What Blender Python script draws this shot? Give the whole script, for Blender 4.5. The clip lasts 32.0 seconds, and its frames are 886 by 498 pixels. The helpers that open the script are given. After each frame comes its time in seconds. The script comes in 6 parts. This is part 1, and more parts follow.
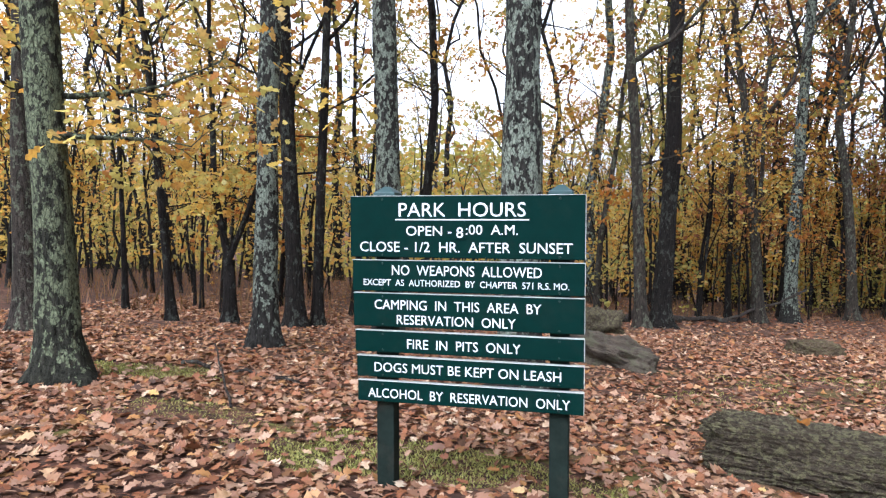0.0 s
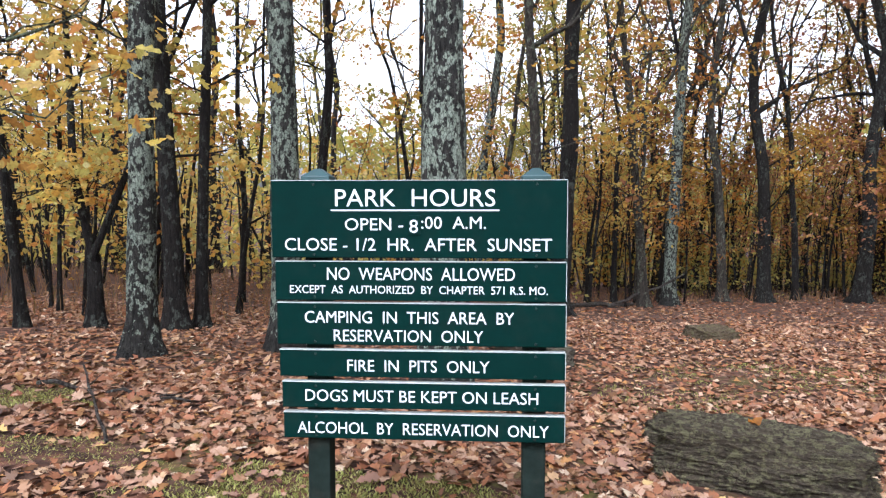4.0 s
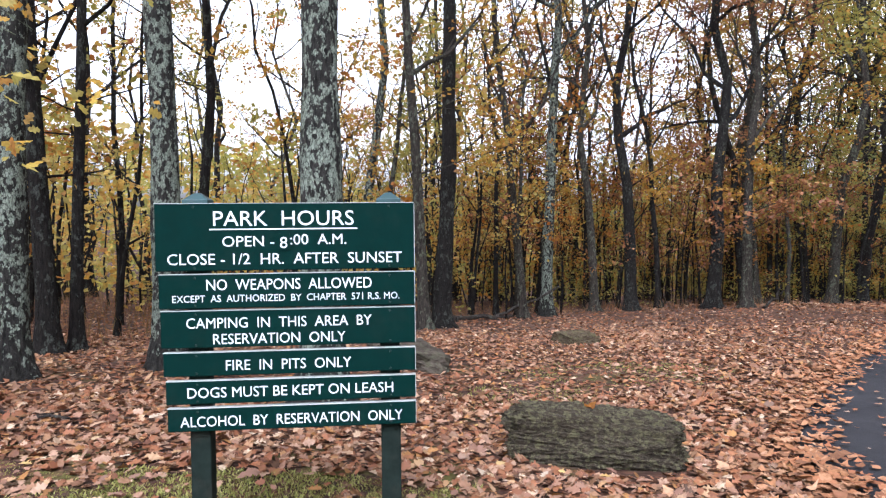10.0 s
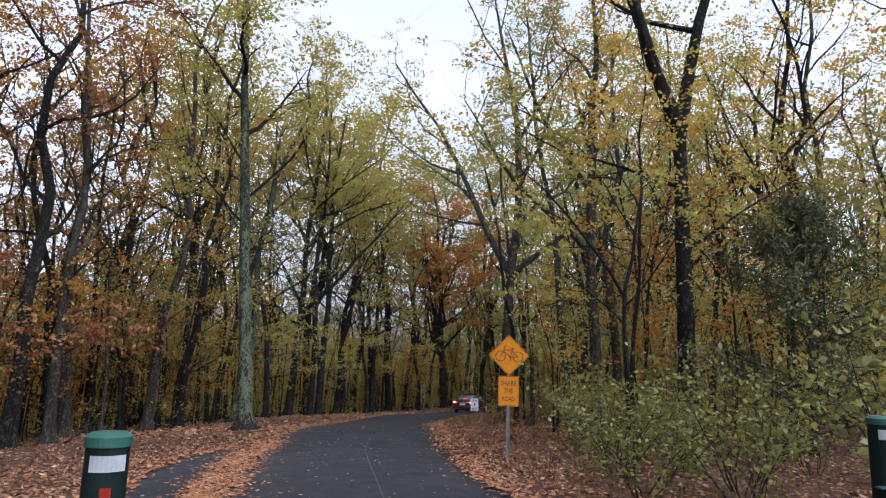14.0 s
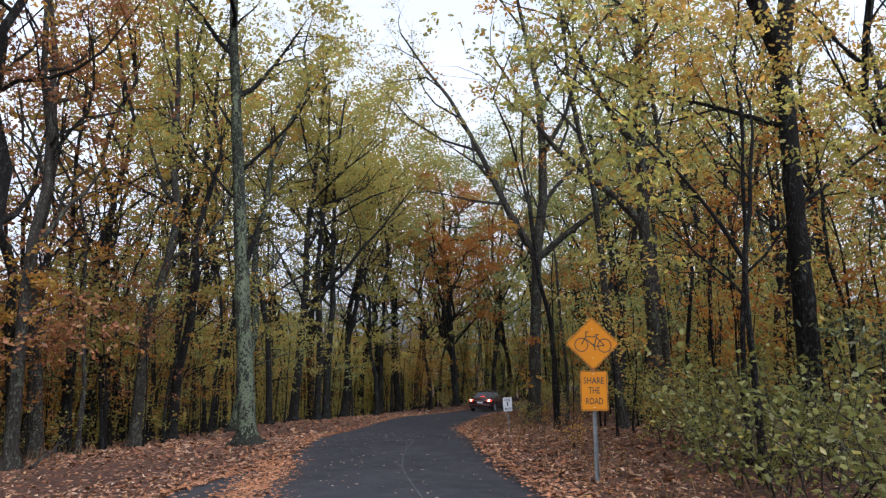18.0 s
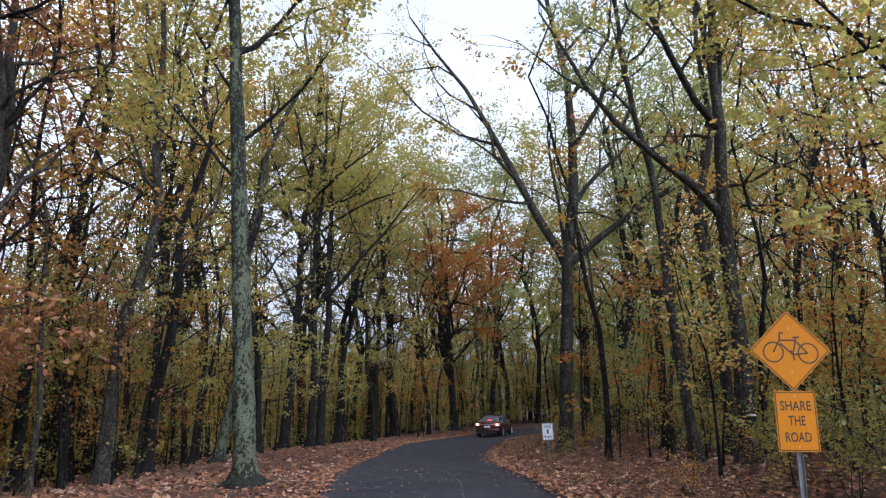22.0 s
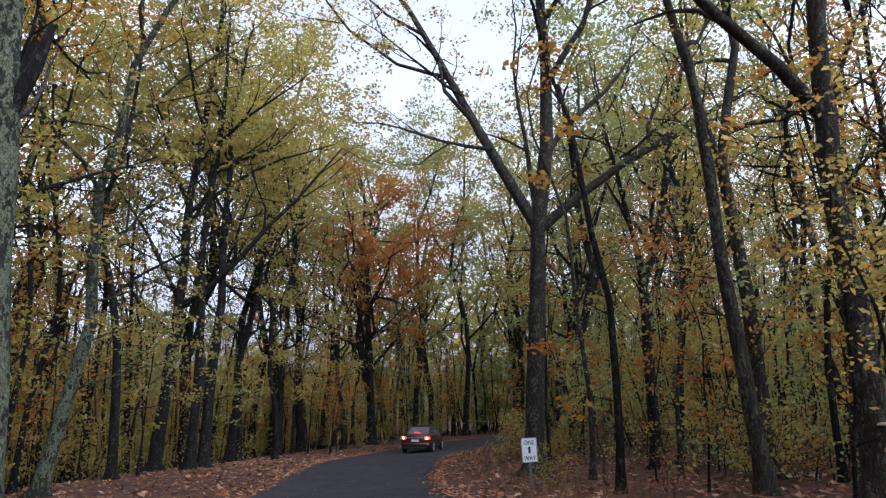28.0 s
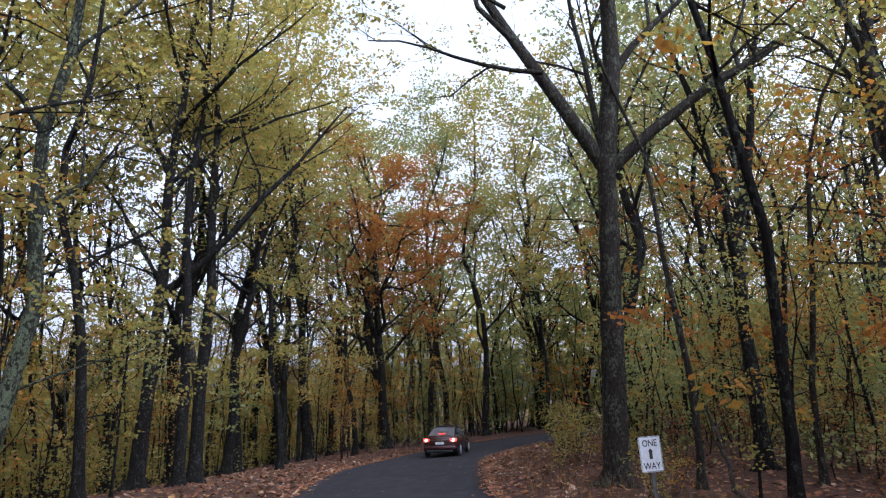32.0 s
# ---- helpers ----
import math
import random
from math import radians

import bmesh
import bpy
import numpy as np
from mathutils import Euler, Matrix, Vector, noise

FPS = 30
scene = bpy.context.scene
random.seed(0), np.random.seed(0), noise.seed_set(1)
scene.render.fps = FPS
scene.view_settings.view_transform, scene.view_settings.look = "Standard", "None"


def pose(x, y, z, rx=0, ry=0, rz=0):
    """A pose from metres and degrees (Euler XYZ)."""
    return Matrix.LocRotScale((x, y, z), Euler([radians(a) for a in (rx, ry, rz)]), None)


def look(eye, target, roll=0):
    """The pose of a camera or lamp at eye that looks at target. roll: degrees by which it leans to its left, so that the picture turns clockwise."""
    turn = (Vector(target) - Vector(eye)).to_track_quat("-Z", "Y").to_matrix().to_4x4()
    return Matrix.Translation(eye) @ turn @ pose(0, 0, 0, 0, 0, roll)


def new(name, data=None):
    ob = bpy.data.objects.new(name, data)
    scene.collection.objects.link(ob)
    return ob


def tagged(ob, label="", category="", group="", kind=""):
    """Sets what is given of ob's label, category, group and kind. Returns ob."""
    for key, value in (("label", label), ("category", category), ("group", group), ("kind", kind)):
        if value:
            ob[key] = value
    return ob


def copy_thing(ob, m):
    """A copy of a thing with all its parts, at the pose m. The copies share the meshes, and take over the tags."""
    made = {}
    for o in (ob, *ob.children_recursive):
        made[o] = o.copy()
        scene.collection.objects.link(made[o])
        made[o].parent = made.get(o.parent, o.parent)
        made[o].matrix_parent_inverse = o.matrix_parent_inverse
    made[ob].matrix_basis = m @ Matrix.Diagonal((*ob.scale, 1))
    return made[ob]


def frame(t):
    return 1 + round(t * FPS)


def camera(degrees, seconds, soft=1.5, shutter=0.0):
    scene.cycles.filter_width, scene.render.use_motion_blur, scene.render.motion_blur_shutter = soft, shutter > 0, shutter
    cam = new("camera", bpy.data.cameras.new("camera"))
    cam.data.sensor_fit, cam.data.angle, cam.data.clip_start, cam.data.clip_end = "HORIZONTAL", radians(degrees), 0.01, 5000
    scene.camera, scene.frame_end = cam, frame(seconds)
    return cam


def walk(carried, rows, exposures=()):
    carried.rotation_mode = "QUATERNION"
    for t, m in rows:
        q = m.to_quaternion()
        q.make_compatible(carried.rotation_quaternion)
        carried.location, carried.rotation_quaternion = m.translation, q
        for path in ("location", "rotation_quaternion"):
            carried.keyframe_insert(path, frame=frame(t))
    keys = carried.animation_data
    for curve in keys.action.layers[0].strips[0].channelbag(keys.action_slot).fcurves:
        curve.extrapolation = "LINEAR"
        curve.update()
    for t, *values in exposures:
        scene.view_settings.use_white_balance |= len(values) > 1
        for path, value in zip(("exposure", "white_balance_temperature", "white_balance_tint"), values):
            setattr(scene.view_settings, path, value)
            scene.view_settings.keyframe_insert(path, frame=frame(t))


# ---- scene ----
cam = camera(68.0, 32.0, soft=1.25)
PATH = [
    (0, (0.628, 0.374, 1.032), (0.302, 2.345, 0.928), 1.4),
    (0.5, (0.499, 0.639, 1.058), (0.191, 2.613, 0.967), 1.1),
    (1, (0.4, 0.8, 1.02), (0.139, 2.782, 0.936), 1.2),
    (1.5, (0.297, 0.926, 1.031), (0.11, 2.915, 0.954), 1.5),
    (2, (0.244, 0.99, 1.032), (0.151, 2.986, 0.947), 2.1),
    (2.5, (0.233, 1.011, 1.034), (0.206, 3.008, 0.933), 2.3),
    (3, (0.224, 1.009, 1.031), (0.233, 3.006, 0.918), 2.5),
    (3.5, (0.227, 1.005, 1.035), (0.243, 3.001, 0.913), 1.7),
    (5.5, (0.233, 0.99, 1.012), (0.307, 2.982, 0.852), 1.4),
    (6, (0.232, 0.997, 1.002), (0.307, 2.99, 0.846), 1.3),
    (6.5, (0.241, 1.006, 0.998), (0.324, 2.998, 0.841), 1.8),
    (7, (0.246, 1.027, 0.99), (0.328, 3.016, 0.798), 1.7),
    (7.5, (0.245, 1.042, 0.995), (0.298, 3.031, 0.792), 0.9),
    (8, (0.247, 1.052, 1.0), (0.311, 3.045, 0.845), 2.1),
    (8.5, (0.232, 1.044, 0.993), (0.277, 3.04, 0.864), 2.0),
    (9, (0.245, 0.979, 0.988), (0.311, 2.974, 0.866), 1.7),
    (9.5, (0.292, 0.808, 0.997), (0.402, 2.802, 0.874), 1.2),
    (10, (0.343, 0.457, 1.038), (0.702, 2.423, 0.966), 0.9),
    (10.4, (0.363, 0.205, 1.118), (1.006, 2.098, 1.065), 2.3),
    (10.5, (0.357, 0.154, 1.126), (1.062, 2.026, 1.128), 0.7),
    (10.9, (0.289, -0.002, 1.147), (1.259, 1.748, 1.171), 2.3),
    (11, (0.279, -0.034, 1.149), (1.313, 1.676, 1.222), 0.7),
    (11.1, (0.277, -0.063, 1.149), (1.372, 1.608, 1.236), 0.8),
    (11.5, (0.349, -0.162, 1.143), (1.682, 1.323, 1.277), 0.8),
    (12, (0.526, -0.274, 1.144), (2.061, 0.993, 1.344), 1.1),
    (12.5, (0.788, -0.249, 1.176), (2.367, 0.96, 1.389), 1.4),
    (13, (1.127, -0.08, 1.151), (2.769, 1.033, 1.41), 1.3),
    (13.5, (1.457, 0.201, 1.102), (3.167, 1.187, 1.419), 1.6),
    (14, (1.846, 0.452, 1.098), (3.589, 1.368, 1.444), 1.6),
    (14.5, (2.18, 0.568, 1.13), (3.937, 1.453, 1.489), 1.4),
    (16.5, (3.572, 2.066, 1.07), (5.346, 2.92, 1.42), -0.0),
    (17, (3.985, 2.315, 1.04), (5.748, 3.189, 1.394), 0.1),
    (17.5, (4.289, 2.721, 1.052), (6.041, 3.622, 1.396), 0.0),
    (18, (4.604, 3.112, 1.059), (6.354, 4.019, 1.395), -0.2),
    (18.5, (4.973, 3.522, 1.017), (6.724, 4.428, 1.352), -0.3),
    (19, (5.25, 3.933, 1.019), (6.994, 4.849, 1.362), -0.4),
    (19.5, (5.534, 4.33, 0.995), (7.276, 5.252, 1.336), -0.9),
    (20, (5.857, 4.761, 1.008), (7.602, 5.674, 1.357), -1.4),
    (20.5, (6.156, 5.16, 1.015), (7.907, 6.055, 1.379), -1.0),
    (21, (6.532, 5.602, 1.015), (8.295, 6.465, 1.401), -0.3),
    (21.5, (6.911, 6.002, 0.998), (8.675, 6.859, 1.39), -0.2),
    (22, (7.288, 6.384, 0.989), (9.055, 7.233, 1.387), -0.1),
    (22.5, (7.748, 6.719, 0.924), (9.523, 7.55, 1.321), -0.1),
    (23, (8.251, 6.988, 0.894), (10.037, 7.792, 1.297), 0.1),
    (23.5, (8.765, 7.185, 0.838), (10.561, 7.958, 1.259), 0.1),
    (24, (9.407, 7.472, 0.852), (11.216, 8.208, 1.284), 0.6),
    (24.5, (10.01, 7.692, 0.806), (11.831, 8.392, 1.247), 1.0),
    (25, (10.615, 7.896, 0.785), (12.445, 8.563, 1.237), 1.7),
    (25.5, (11.196, 8.168, 0.81), (13.036, 8.808, 1.262), 2.1),
    (27.5, (13.309, 9.717, 0.676), (15.164, 10.327, 1.109), 0.3),
    (28, (13.866, 10.113, 0.627), (15.722, 10.721, 1.057), 0.0),
    (28.5, (14.38, 10.51, 0.589), (16.24, 11.113, 1.011), -0.4),
    (29, (14.895, 10.94, 0.549), (16.757, 11.537, 0.968), -0.8),
    (29.5, (15.437, 11.278, 0.53), (17.3, 11.874, 0.946), -1.3),
    (30, (15.956, 11.655, 0.522), (17.818, 12.254, 0.939), -1.5),
    (30.5, (16.529, 11.957, 0.498), (18.389, 12.555, 0.925), -1.5),
    (31, (17.071, 12.259, 0.466), (18.929, 12.856, 0.904), -1.5),
    (31.5, (17.582, 12.545, 0.423), (19.441, 13.14, 0.861), -1.6),
    (32, (18.135, 12.806, 0.376), (19.993, 13.408, 0.808), -1.7),
]
walk(cam, [(t, look(eye, target, roll)) for t, eye, target, roll in PATH],
     [(0, -0.02, 5550, 14), (9, -0.01, 5550, 16), (12, -0.2, 5450, 17), (14, -0.64, 5450, 16), (17, -0.63, 5450, 15), (20, -0.48, 5350, 16), (22, -0.5, 5250, 17), (25, -0.78, 5300, 18), (28, -0.6, 5300, 19), (30, -0.43, 5250, 19), (32, -0.4, 5200, 19)])

# ---- world and light ----
SUN_ELEV, SUN_AZ = radians(48), radians(200)
world = bpy.data.worlds.new("overcast_sky")
scene.world = world
world.use_nodes = True
wn, wl = world.node_tree.nodes, world.node_tree.links
wn.clear()
sky = wn.new("ShaderNodeTexSky")
sky.sky_type, sky.sun_disc = "NISHITA", False
sky.sun_elevation, sky.sun_rotation = SUN_ELEV, SUN_AZ
sky.air_density, sky.dust_density, sky.ozone_density = 1.0, 6.0, 1.0
pale = wn.new("ShaderNodeHueSaturation")
pale.inputs["Saturation"].default_value = 0.035
back = wn.new("ShaderNodeBackground")
back.inputs["Strength"].default_value = 0.63
wout = wn.new("ShaderNodeOutputWorld")
wl.new(sky.outputs[0], pale.inputs["Color"])
wl.new(pale.outputs[0], back.inputs["Color"])
wl.new(back.outputs[0], wout.inputs["Surface"])
sun = new("sun", bpy.data.lights.new("sun", "SUN"))
sun.data.energy, sun.data.angle, sun.data.color = 0.5, radians(30), (1.0, 0.97, 0.93)
sun.matrix_world = look((0, 0, 30), (30 * math.sin(SUN_AZ) * -0.9, 30 * math.cos(SUN_AZ) * -0.9, 0))


# ---- materials ----
def shader(name, rough=0.85, spec=0.3):
    m = bpy.data.materials.new(name)
    m.use_nodes = True
    nt = m.node_tree
    p = nt.nodes["Principled BSDF"]
    p.inputs["Roughness"].default_value = rough
    p.inputs["Specular IOR Level"].default_value = spec
    return m, nt, p


def node(nt, kind, **values):
    n = nt.nodes.new(kind)
    for k, v in values.items():
        n.inputs[k.replace("_", " ")].default_value = v
    return n


def ramp(nt, source, stops, mode="LINEAR"):
    r = nt.nodes.new("ShaderNodeValToRGB")
    r.color_ramp.interpolation = mode
    els = r.color_ramp.elements
    while len(els) < len(stops):
        els.new(0.5)
    for e, (at, c) in zip(els, stops):
        e.position, e.color = at, (*c, 1) if len(c) == 3 else c
    nt.links.new(source, r.inputs[0])
    return r.outputs[0]


def blend(nt, fac, a, b):
    m = nt.nodes.new("ShaderNodeMix")
    m.data_type = "RGBA"
    for sock, v in ((m.inputs[0], fac), (m.inputs[6], a), (m.inputs[7], b)):
        if isinstance(v, (int, float)):
            sock.default_value = v
        elif isinstance(v, tuple):
            sock.default_value = (*v, 1)
        else:
            nt.links.new(v, sock)
    return m.outputs[2]


def coords(nt, scale=(1, 1, 1), kind="Object"):
    tc = nt.nodes.new("ShaderNodeTexCoord")
    mp = nt.nodes.new("ShaderNodeMapping")
    mp.inputs["Scale"].default_value = scale
    nt.links.new(tc.outputs[kind], mp.inputs[0])
    return mp.outputs[0]


def noise_fac(nt, vec, scale, detail=5, rough=0.6):
    n = node(nt, "ShaderNodeTexNoise", Scale=scale, Detail=detail, Roughness=rough)
    nt.links.new(vec, n.inputs["Vector"])
    return n.outputs["Fac"]


def bump(nt, p, height, strength, distance=0.02):
    b = node(nt, "ShaderNodeBump", Strength=strength, Distance=distance)
    nt.links.new(height, b.inputs["Height"])
    nt.links.new(b.outputs[0], p.inputs["Normal"])


def bark(name, dark, light, lichen, cover, patch=9.0, fade=None, foot=False):
    """Ridged, cracked bark with lichen plates; cover: the noise level above which lichen grows; fade: the height from which it thins out."""
    m, nt, p = shader(name, 0.95, 0.12)
    v = coords(nt)
    ridge = noise_fac(nt, coords(nt, (1, 1, 0.2)), 30, 6, 0.75)
    base = ramp(nt, ridge, [(0.36, dark), (0.64, light)])
    cracks = node(nt, "ShaderNodeTexVoronoi", Scale=40.0)
    cracks.feature = "DISTANCE_TO_EDGE"
    warp = nt.nodes.new("ShaderNodeMix")
    warp.data_type = "VECTOR"
    warp.inputs[0].default_value = 0.06
    wob = node(nt, "ShaderNodeTexNoise", Scale=14.0, Detail=4.0)
    vc = coords(nt, (1, 1, 0.4))
    nt.links.new(vc, wob.inputs["Vector"])
    nt.links.new(vc, warp.inputs[4])
    nt.links.new(wob.outputs["Color"], warp.inputs[5])
    nt.links.new(warp.outputs[1], cracks.inputs["Vector"])
    spread = noise_fac(nt, coords(nt, (1, 1, 0.6)), patch, 6, 0.62)
    broad = noise_fac(nt, coords(nt, (1, 1, 0.5)), patch * 0.27, 3, 0.5)
    both = nt.nodes.new("ShaderNodeMath")
    both.operation = "MULTIPLY_ADD"
    both.inputs[1].default_value, both.inputs[2].default_value = 0.5, -0.25
    nt.links.new(broad, both.inputs[0])
    level = nt.nodes.new("ShaderNodeMath")
    nt.links.new(spread, level.inputs[0])
    nt.links.new(both.outputs[0], level.inputs[1])
    where = level.outputs[0]
    if fade:
        sep = nt.nodes.new("ShaderNodeSeparateXYZ")
        nt.links.new(v, sep.inputs[0])
        thin = nt.nodes.new("ShaderNodeMapRange")
        thin.inputs[1].default_value, thin.inputs[2].default_value, thin.inputs[3].default_value, thin.inputs[4].default_value = fade, fade + 2.5, 0.0, 0.075
        nt.links.new(sep.outputs[2], thin.inputs[0])
        less = nt.nodes.new("ShaderNodeMath")
        less.operation = "SUBTRACT"
        nt.links.new(where, less.inputs[0])
        nt.links.new(thin.outputs[0], less.inputs[1])
        where = less.outputs[0]
    if foot:
        sep = nt.nodes.new("ShaderNodeSeparateXYZ")
        nt.links.new(v, sep.inputs[0])
        thin = nt.nodes.new("ShaderNodeMapRange")
        thin.inputs[1].default_value, thin.inputs[2].default_value, thin.inputs[3].default_value, thin.inputs[4].default_value = 0.1, 0.55, 0.16, 0.0
        nt.links.new(sep.outputs[2], thin.inputs[0])
        less = nt.nodes.new("ShaderNodeMath")
        less.operation = "SUBTRACT"
        nt.links.new(where, less.inputs[0])
        nt.links.new(thin.outputs[0], less.inputs[1])
        where = less.outputs[0]
    fac = ramp(nt, where, [(cover - 0.01, (0, 0, 0)), (cover + 0.025, (1, 1, 1))])
    tint = ramp(nt, noise_fac(nt, v, 34, 4, 0.7), [(0.3, tuple(c * 0.45 for c in lichen)), (0.5, lichen), (0.72, tuple(min(1, c * 1.5) for c in lichen))])
    gaps = ramp(nt, cracks.outputs["Distance"], [(0.02, (0.25, 0.25, 0.25)), (0.09, (1, 1, 1))])
    mm = nt.nodes.new("ShaderNodeMath")
    mm.operation = "MULTIPLY"
    nt.links.new(fac, mm.inputs[0])
    nt.links.new(gaps, mm.inputs[1])
    nt.links.new(blend(nt, mm.outputs[0], base, tint), p.inputs["Base Color"])
    hh = nt.nodes.new("ShaderNodeMath")
    hh.operation = "ADD"
    nt.links.new(ridge, hh.inputs[0])
    nt.links.new(gaps, hh.inputs[1])
    bump(nt, p, hh.outputs[0], 1.0, 0.03)
    return m


BARK_LICHEN = bark("lichen_covered_bark", (0.006, 0.0055, 0.005), (0.034, 0.031, 0.026), (0.165, 0.185, 0.145), 0.50, 20.0, None, True)
BARK_PALE = bark("pale_green_lichen_bark", (0.007, 0.007, 0.005), (0.038, 0.037, 0.027), (0.112, 0.127, 0.076), 0.465, 18.0, 4.6, True)
BARK_DARK = bark("dark_ridged_bark", (0.0026, 0.0022, 0.002), (0.018, 0.0145, 0.012), (0.042, 0.045, 0.036), 0.575, 16.0)
BARK_BROWN = bark("grey_brown_bark", (0.0085, 0.0068, 0.0054), (0.052, 0.042, 0.033), (0.085, 0.09, 0.062), 0.56, 16.0)


def foliage(name, stops, thin=0.35, rough=0.55):
    """Thin leaves that let light through, each of its own tint."""
    m = bpy.data.materials.new(name)
    m.use_nodes = True
    nt = m.node_tree
    nt.nodes.clear()
    geo = nt.nodes.new("ShaderNodeNewGeometry")
    col = ramp(nt, geo.outputs["Random Per Island"], stops)
    spot = noise_fac(nt, coords(nt), 30, 3)
    col = blend(nt, ramp(nt, spot, [(0.42, (0, 0, 0)), (0.75, (0.6, 0.6, 0.6))]), col, (0.11, 0.055, 0.018))
    d = nt.nodes.new("ShaderNodeBsdfDiffuse")
    t = nt.nodes.new("ShaderNodeBsdfTranslucent")
    g = node(nt, "ShaderNodeBsdfGlossy", Roughness=rough)
    g.inputs["Color"].default_value = (0.7, 0.7, 0.7, 1)
    mx, mx2 = nt.nodes.new("ShaderNodeMixShader"), nt.nodes.new("ShaderNodeMixShader")
    mx.inputs[0].default_value, mx2.inputs[0].default_value = thin, 0.018
    out = nt.nodes.new("ShaderNodeOutputMaterial")
    for n in (d, t):
        nt.links.new(col, n.inputs["Color"])
    nt.links.new(d.outputs[0], mx.inputs[1])
    nt.links.new(t.outputs[0], mx.inputs[2])
    nt.links.new(mx.outputs[0], mx2.inputs[1])
    nt.links.new(g.outputs[0], mx2.inputs[2])
    nt.links.new(mx2.outputs[0], out.inputs["Surface"])
    return m


GOLD = foliage("golden_leaves", [(0.0, (0.526, 0.268, 0.042)), (0.35, (0.600, 0.413, 0.085)), (0.6, (0.413, 0.365, 0.090)), (0.8, (0.551, 0.450, 0.138)), (1.0, (0.476, 0.195, 0.042))], 0.66)
AMBER = foliage("amber_leaves", [(0.0, (0.401, 0.163, 0.025)), (0.4, (0.493, 0.263, 0.035)), (0.75, (0.333, 0.251, 0.038)), (1.0, (0.294, 0.113, 0.027))], 0.66)
ORANGE = foliage("orange_leaves", [(0.0, (0.358, 0.116, 0.017)), (0.4, (0.418, 0.174, 0.023)), (0.75, (0.259, 0.096, 0.023)), (1.0, (0.319, 0.203, 0.031))], 0.66)
OLIVE = foliage("olive_leaves", [(0.0, (0.271, 0.256, 0.056)), (0.4, (0.414, 0.340, 0.069)), (0.75, (0.221, 0.249, 0.069)), (1.0, (0.543, 0.288, 0.055))], 0.72)
GREEN = foliage("green_leaves", [(0.0, (0.193, 0.248, 0.083)), (0.5, (0.321, 0.343, 0.107)), (0.8, (0.229, 0.276, 0.112)), (1.0, (0.456, 0.343, 0.083))], 0.72)
RUSSET = foliage("russet_leaves", [(0.0, (0.190, 0.071, 0.036)), (0.5, (0.291, 0.116, 0.044)), (0.8, (0.253, 0.150, 0.044)), (1.0, (0.165, 0.068, 0.041))], 0.45)
SHRUB = foliage("shrub_leaves", [(0.0, (0.090, 0.102, 0.027)), (0.45, (0.181, 0.185, 0.050)), (0.8, (0.117, 0.127, 0.030)), (1.0, (0.288, 0.229, 0.044))], 0.45, 0.4)
NEEDLE = foliage("cedar_needles", [(0.0, (0.032, 0.050, 0.027)), (0.6, (0.063, 0.083, 0.036)), (1.0, (0.090, 0.090, 0.047))], 0.15)
LITTER = foliage("fallen_oak_leaves", [(0.0, (0.134, 0.048, 0.023)), (0.18, (0.203, 0.085, 0.042)), (0.34, (0.067, 0.028, 0.018)), (0.48, (0.238, 0.133, 0.074)), (0.60, (0.151, 0.079, 0.053)), (0.72, (0.313, 0.197, 0.131)), (0.82, (0.035, 0.018, 0.013)), (0.92, (0.261, 0.127, 0.042)), (1.0, (0.383, 0.299, 0.214))], 0.1)
DRIFT = foliage("fresh_fallen_leaves", [(0.0, (0.19, 0.075, 0.036)), (0.25, (0.27, 0.115, 0.054)), (0.45, (0.10, 0.045, 0.025)), (0.65, (0.31, 0.155, 0.082)), (0.85, (0.22, 0.10, 0.043)), (1.0, (0.38, 0.22, 0.13))], 0.1)
ROADLEAF = foliage("pale_wet_leaves", [(0.0, (0.25, 0.17, 0.11)), (0.5, (0.34, 0.27, 0.21)), (0.8, (0.2, 0.1, 0.055)), (1.0, (0.40, 0.36, 0.30))], 0.05, 0.3)
GRASS = foliage("dry_grass", [(0.0, (0.136, 0.060, 0.025)), (0.6, (0.176, 0.093, 0.039)), (1.0, (0.096, 0.080, 0.022))], 0.3)
MOSSY = foliage("moss_tufts", [(0.0, (0.13, 0.145, 0.035)), (0.5, (0.21, 0.215, 0.05)), (1.0, (0.28, 0.25, 0.09))], 0.3)


def loose_leaf():
    m, nt, p = shader("single_fallen_leaf", 0.6, 0.3)
    info = nt.nodes.new("ShaderNodeObjectInfo")
    col = ramp(nt, info.outputs["Random"], [(0.0, (0.156, 0.077, 0.044)), (0.3, (0.227, 0.121, 0.076)), (0.55, (0.107, 0.054, 0.036)), (0.75, (0.263, 0.159, 0.096)), (0.9, (0.300, 0.190, 0.048)), (1.0, (0.287, 0.229, 0.167))])
    n = noise_fac(nt, coords(nt), 40, 4)
    nt.links.new(blend(nt, ramp(nt, n, [(0.45, (0, 0, 0)), (0.75, (0.408, 0.408, 0.408))]), col, (0.0904, 0.0452, 0.0266)), p.inputs["Base Color"])
    bump(nt, p, n, 0.3, 0.01)
    return m


LOOSE = loose_leaf()


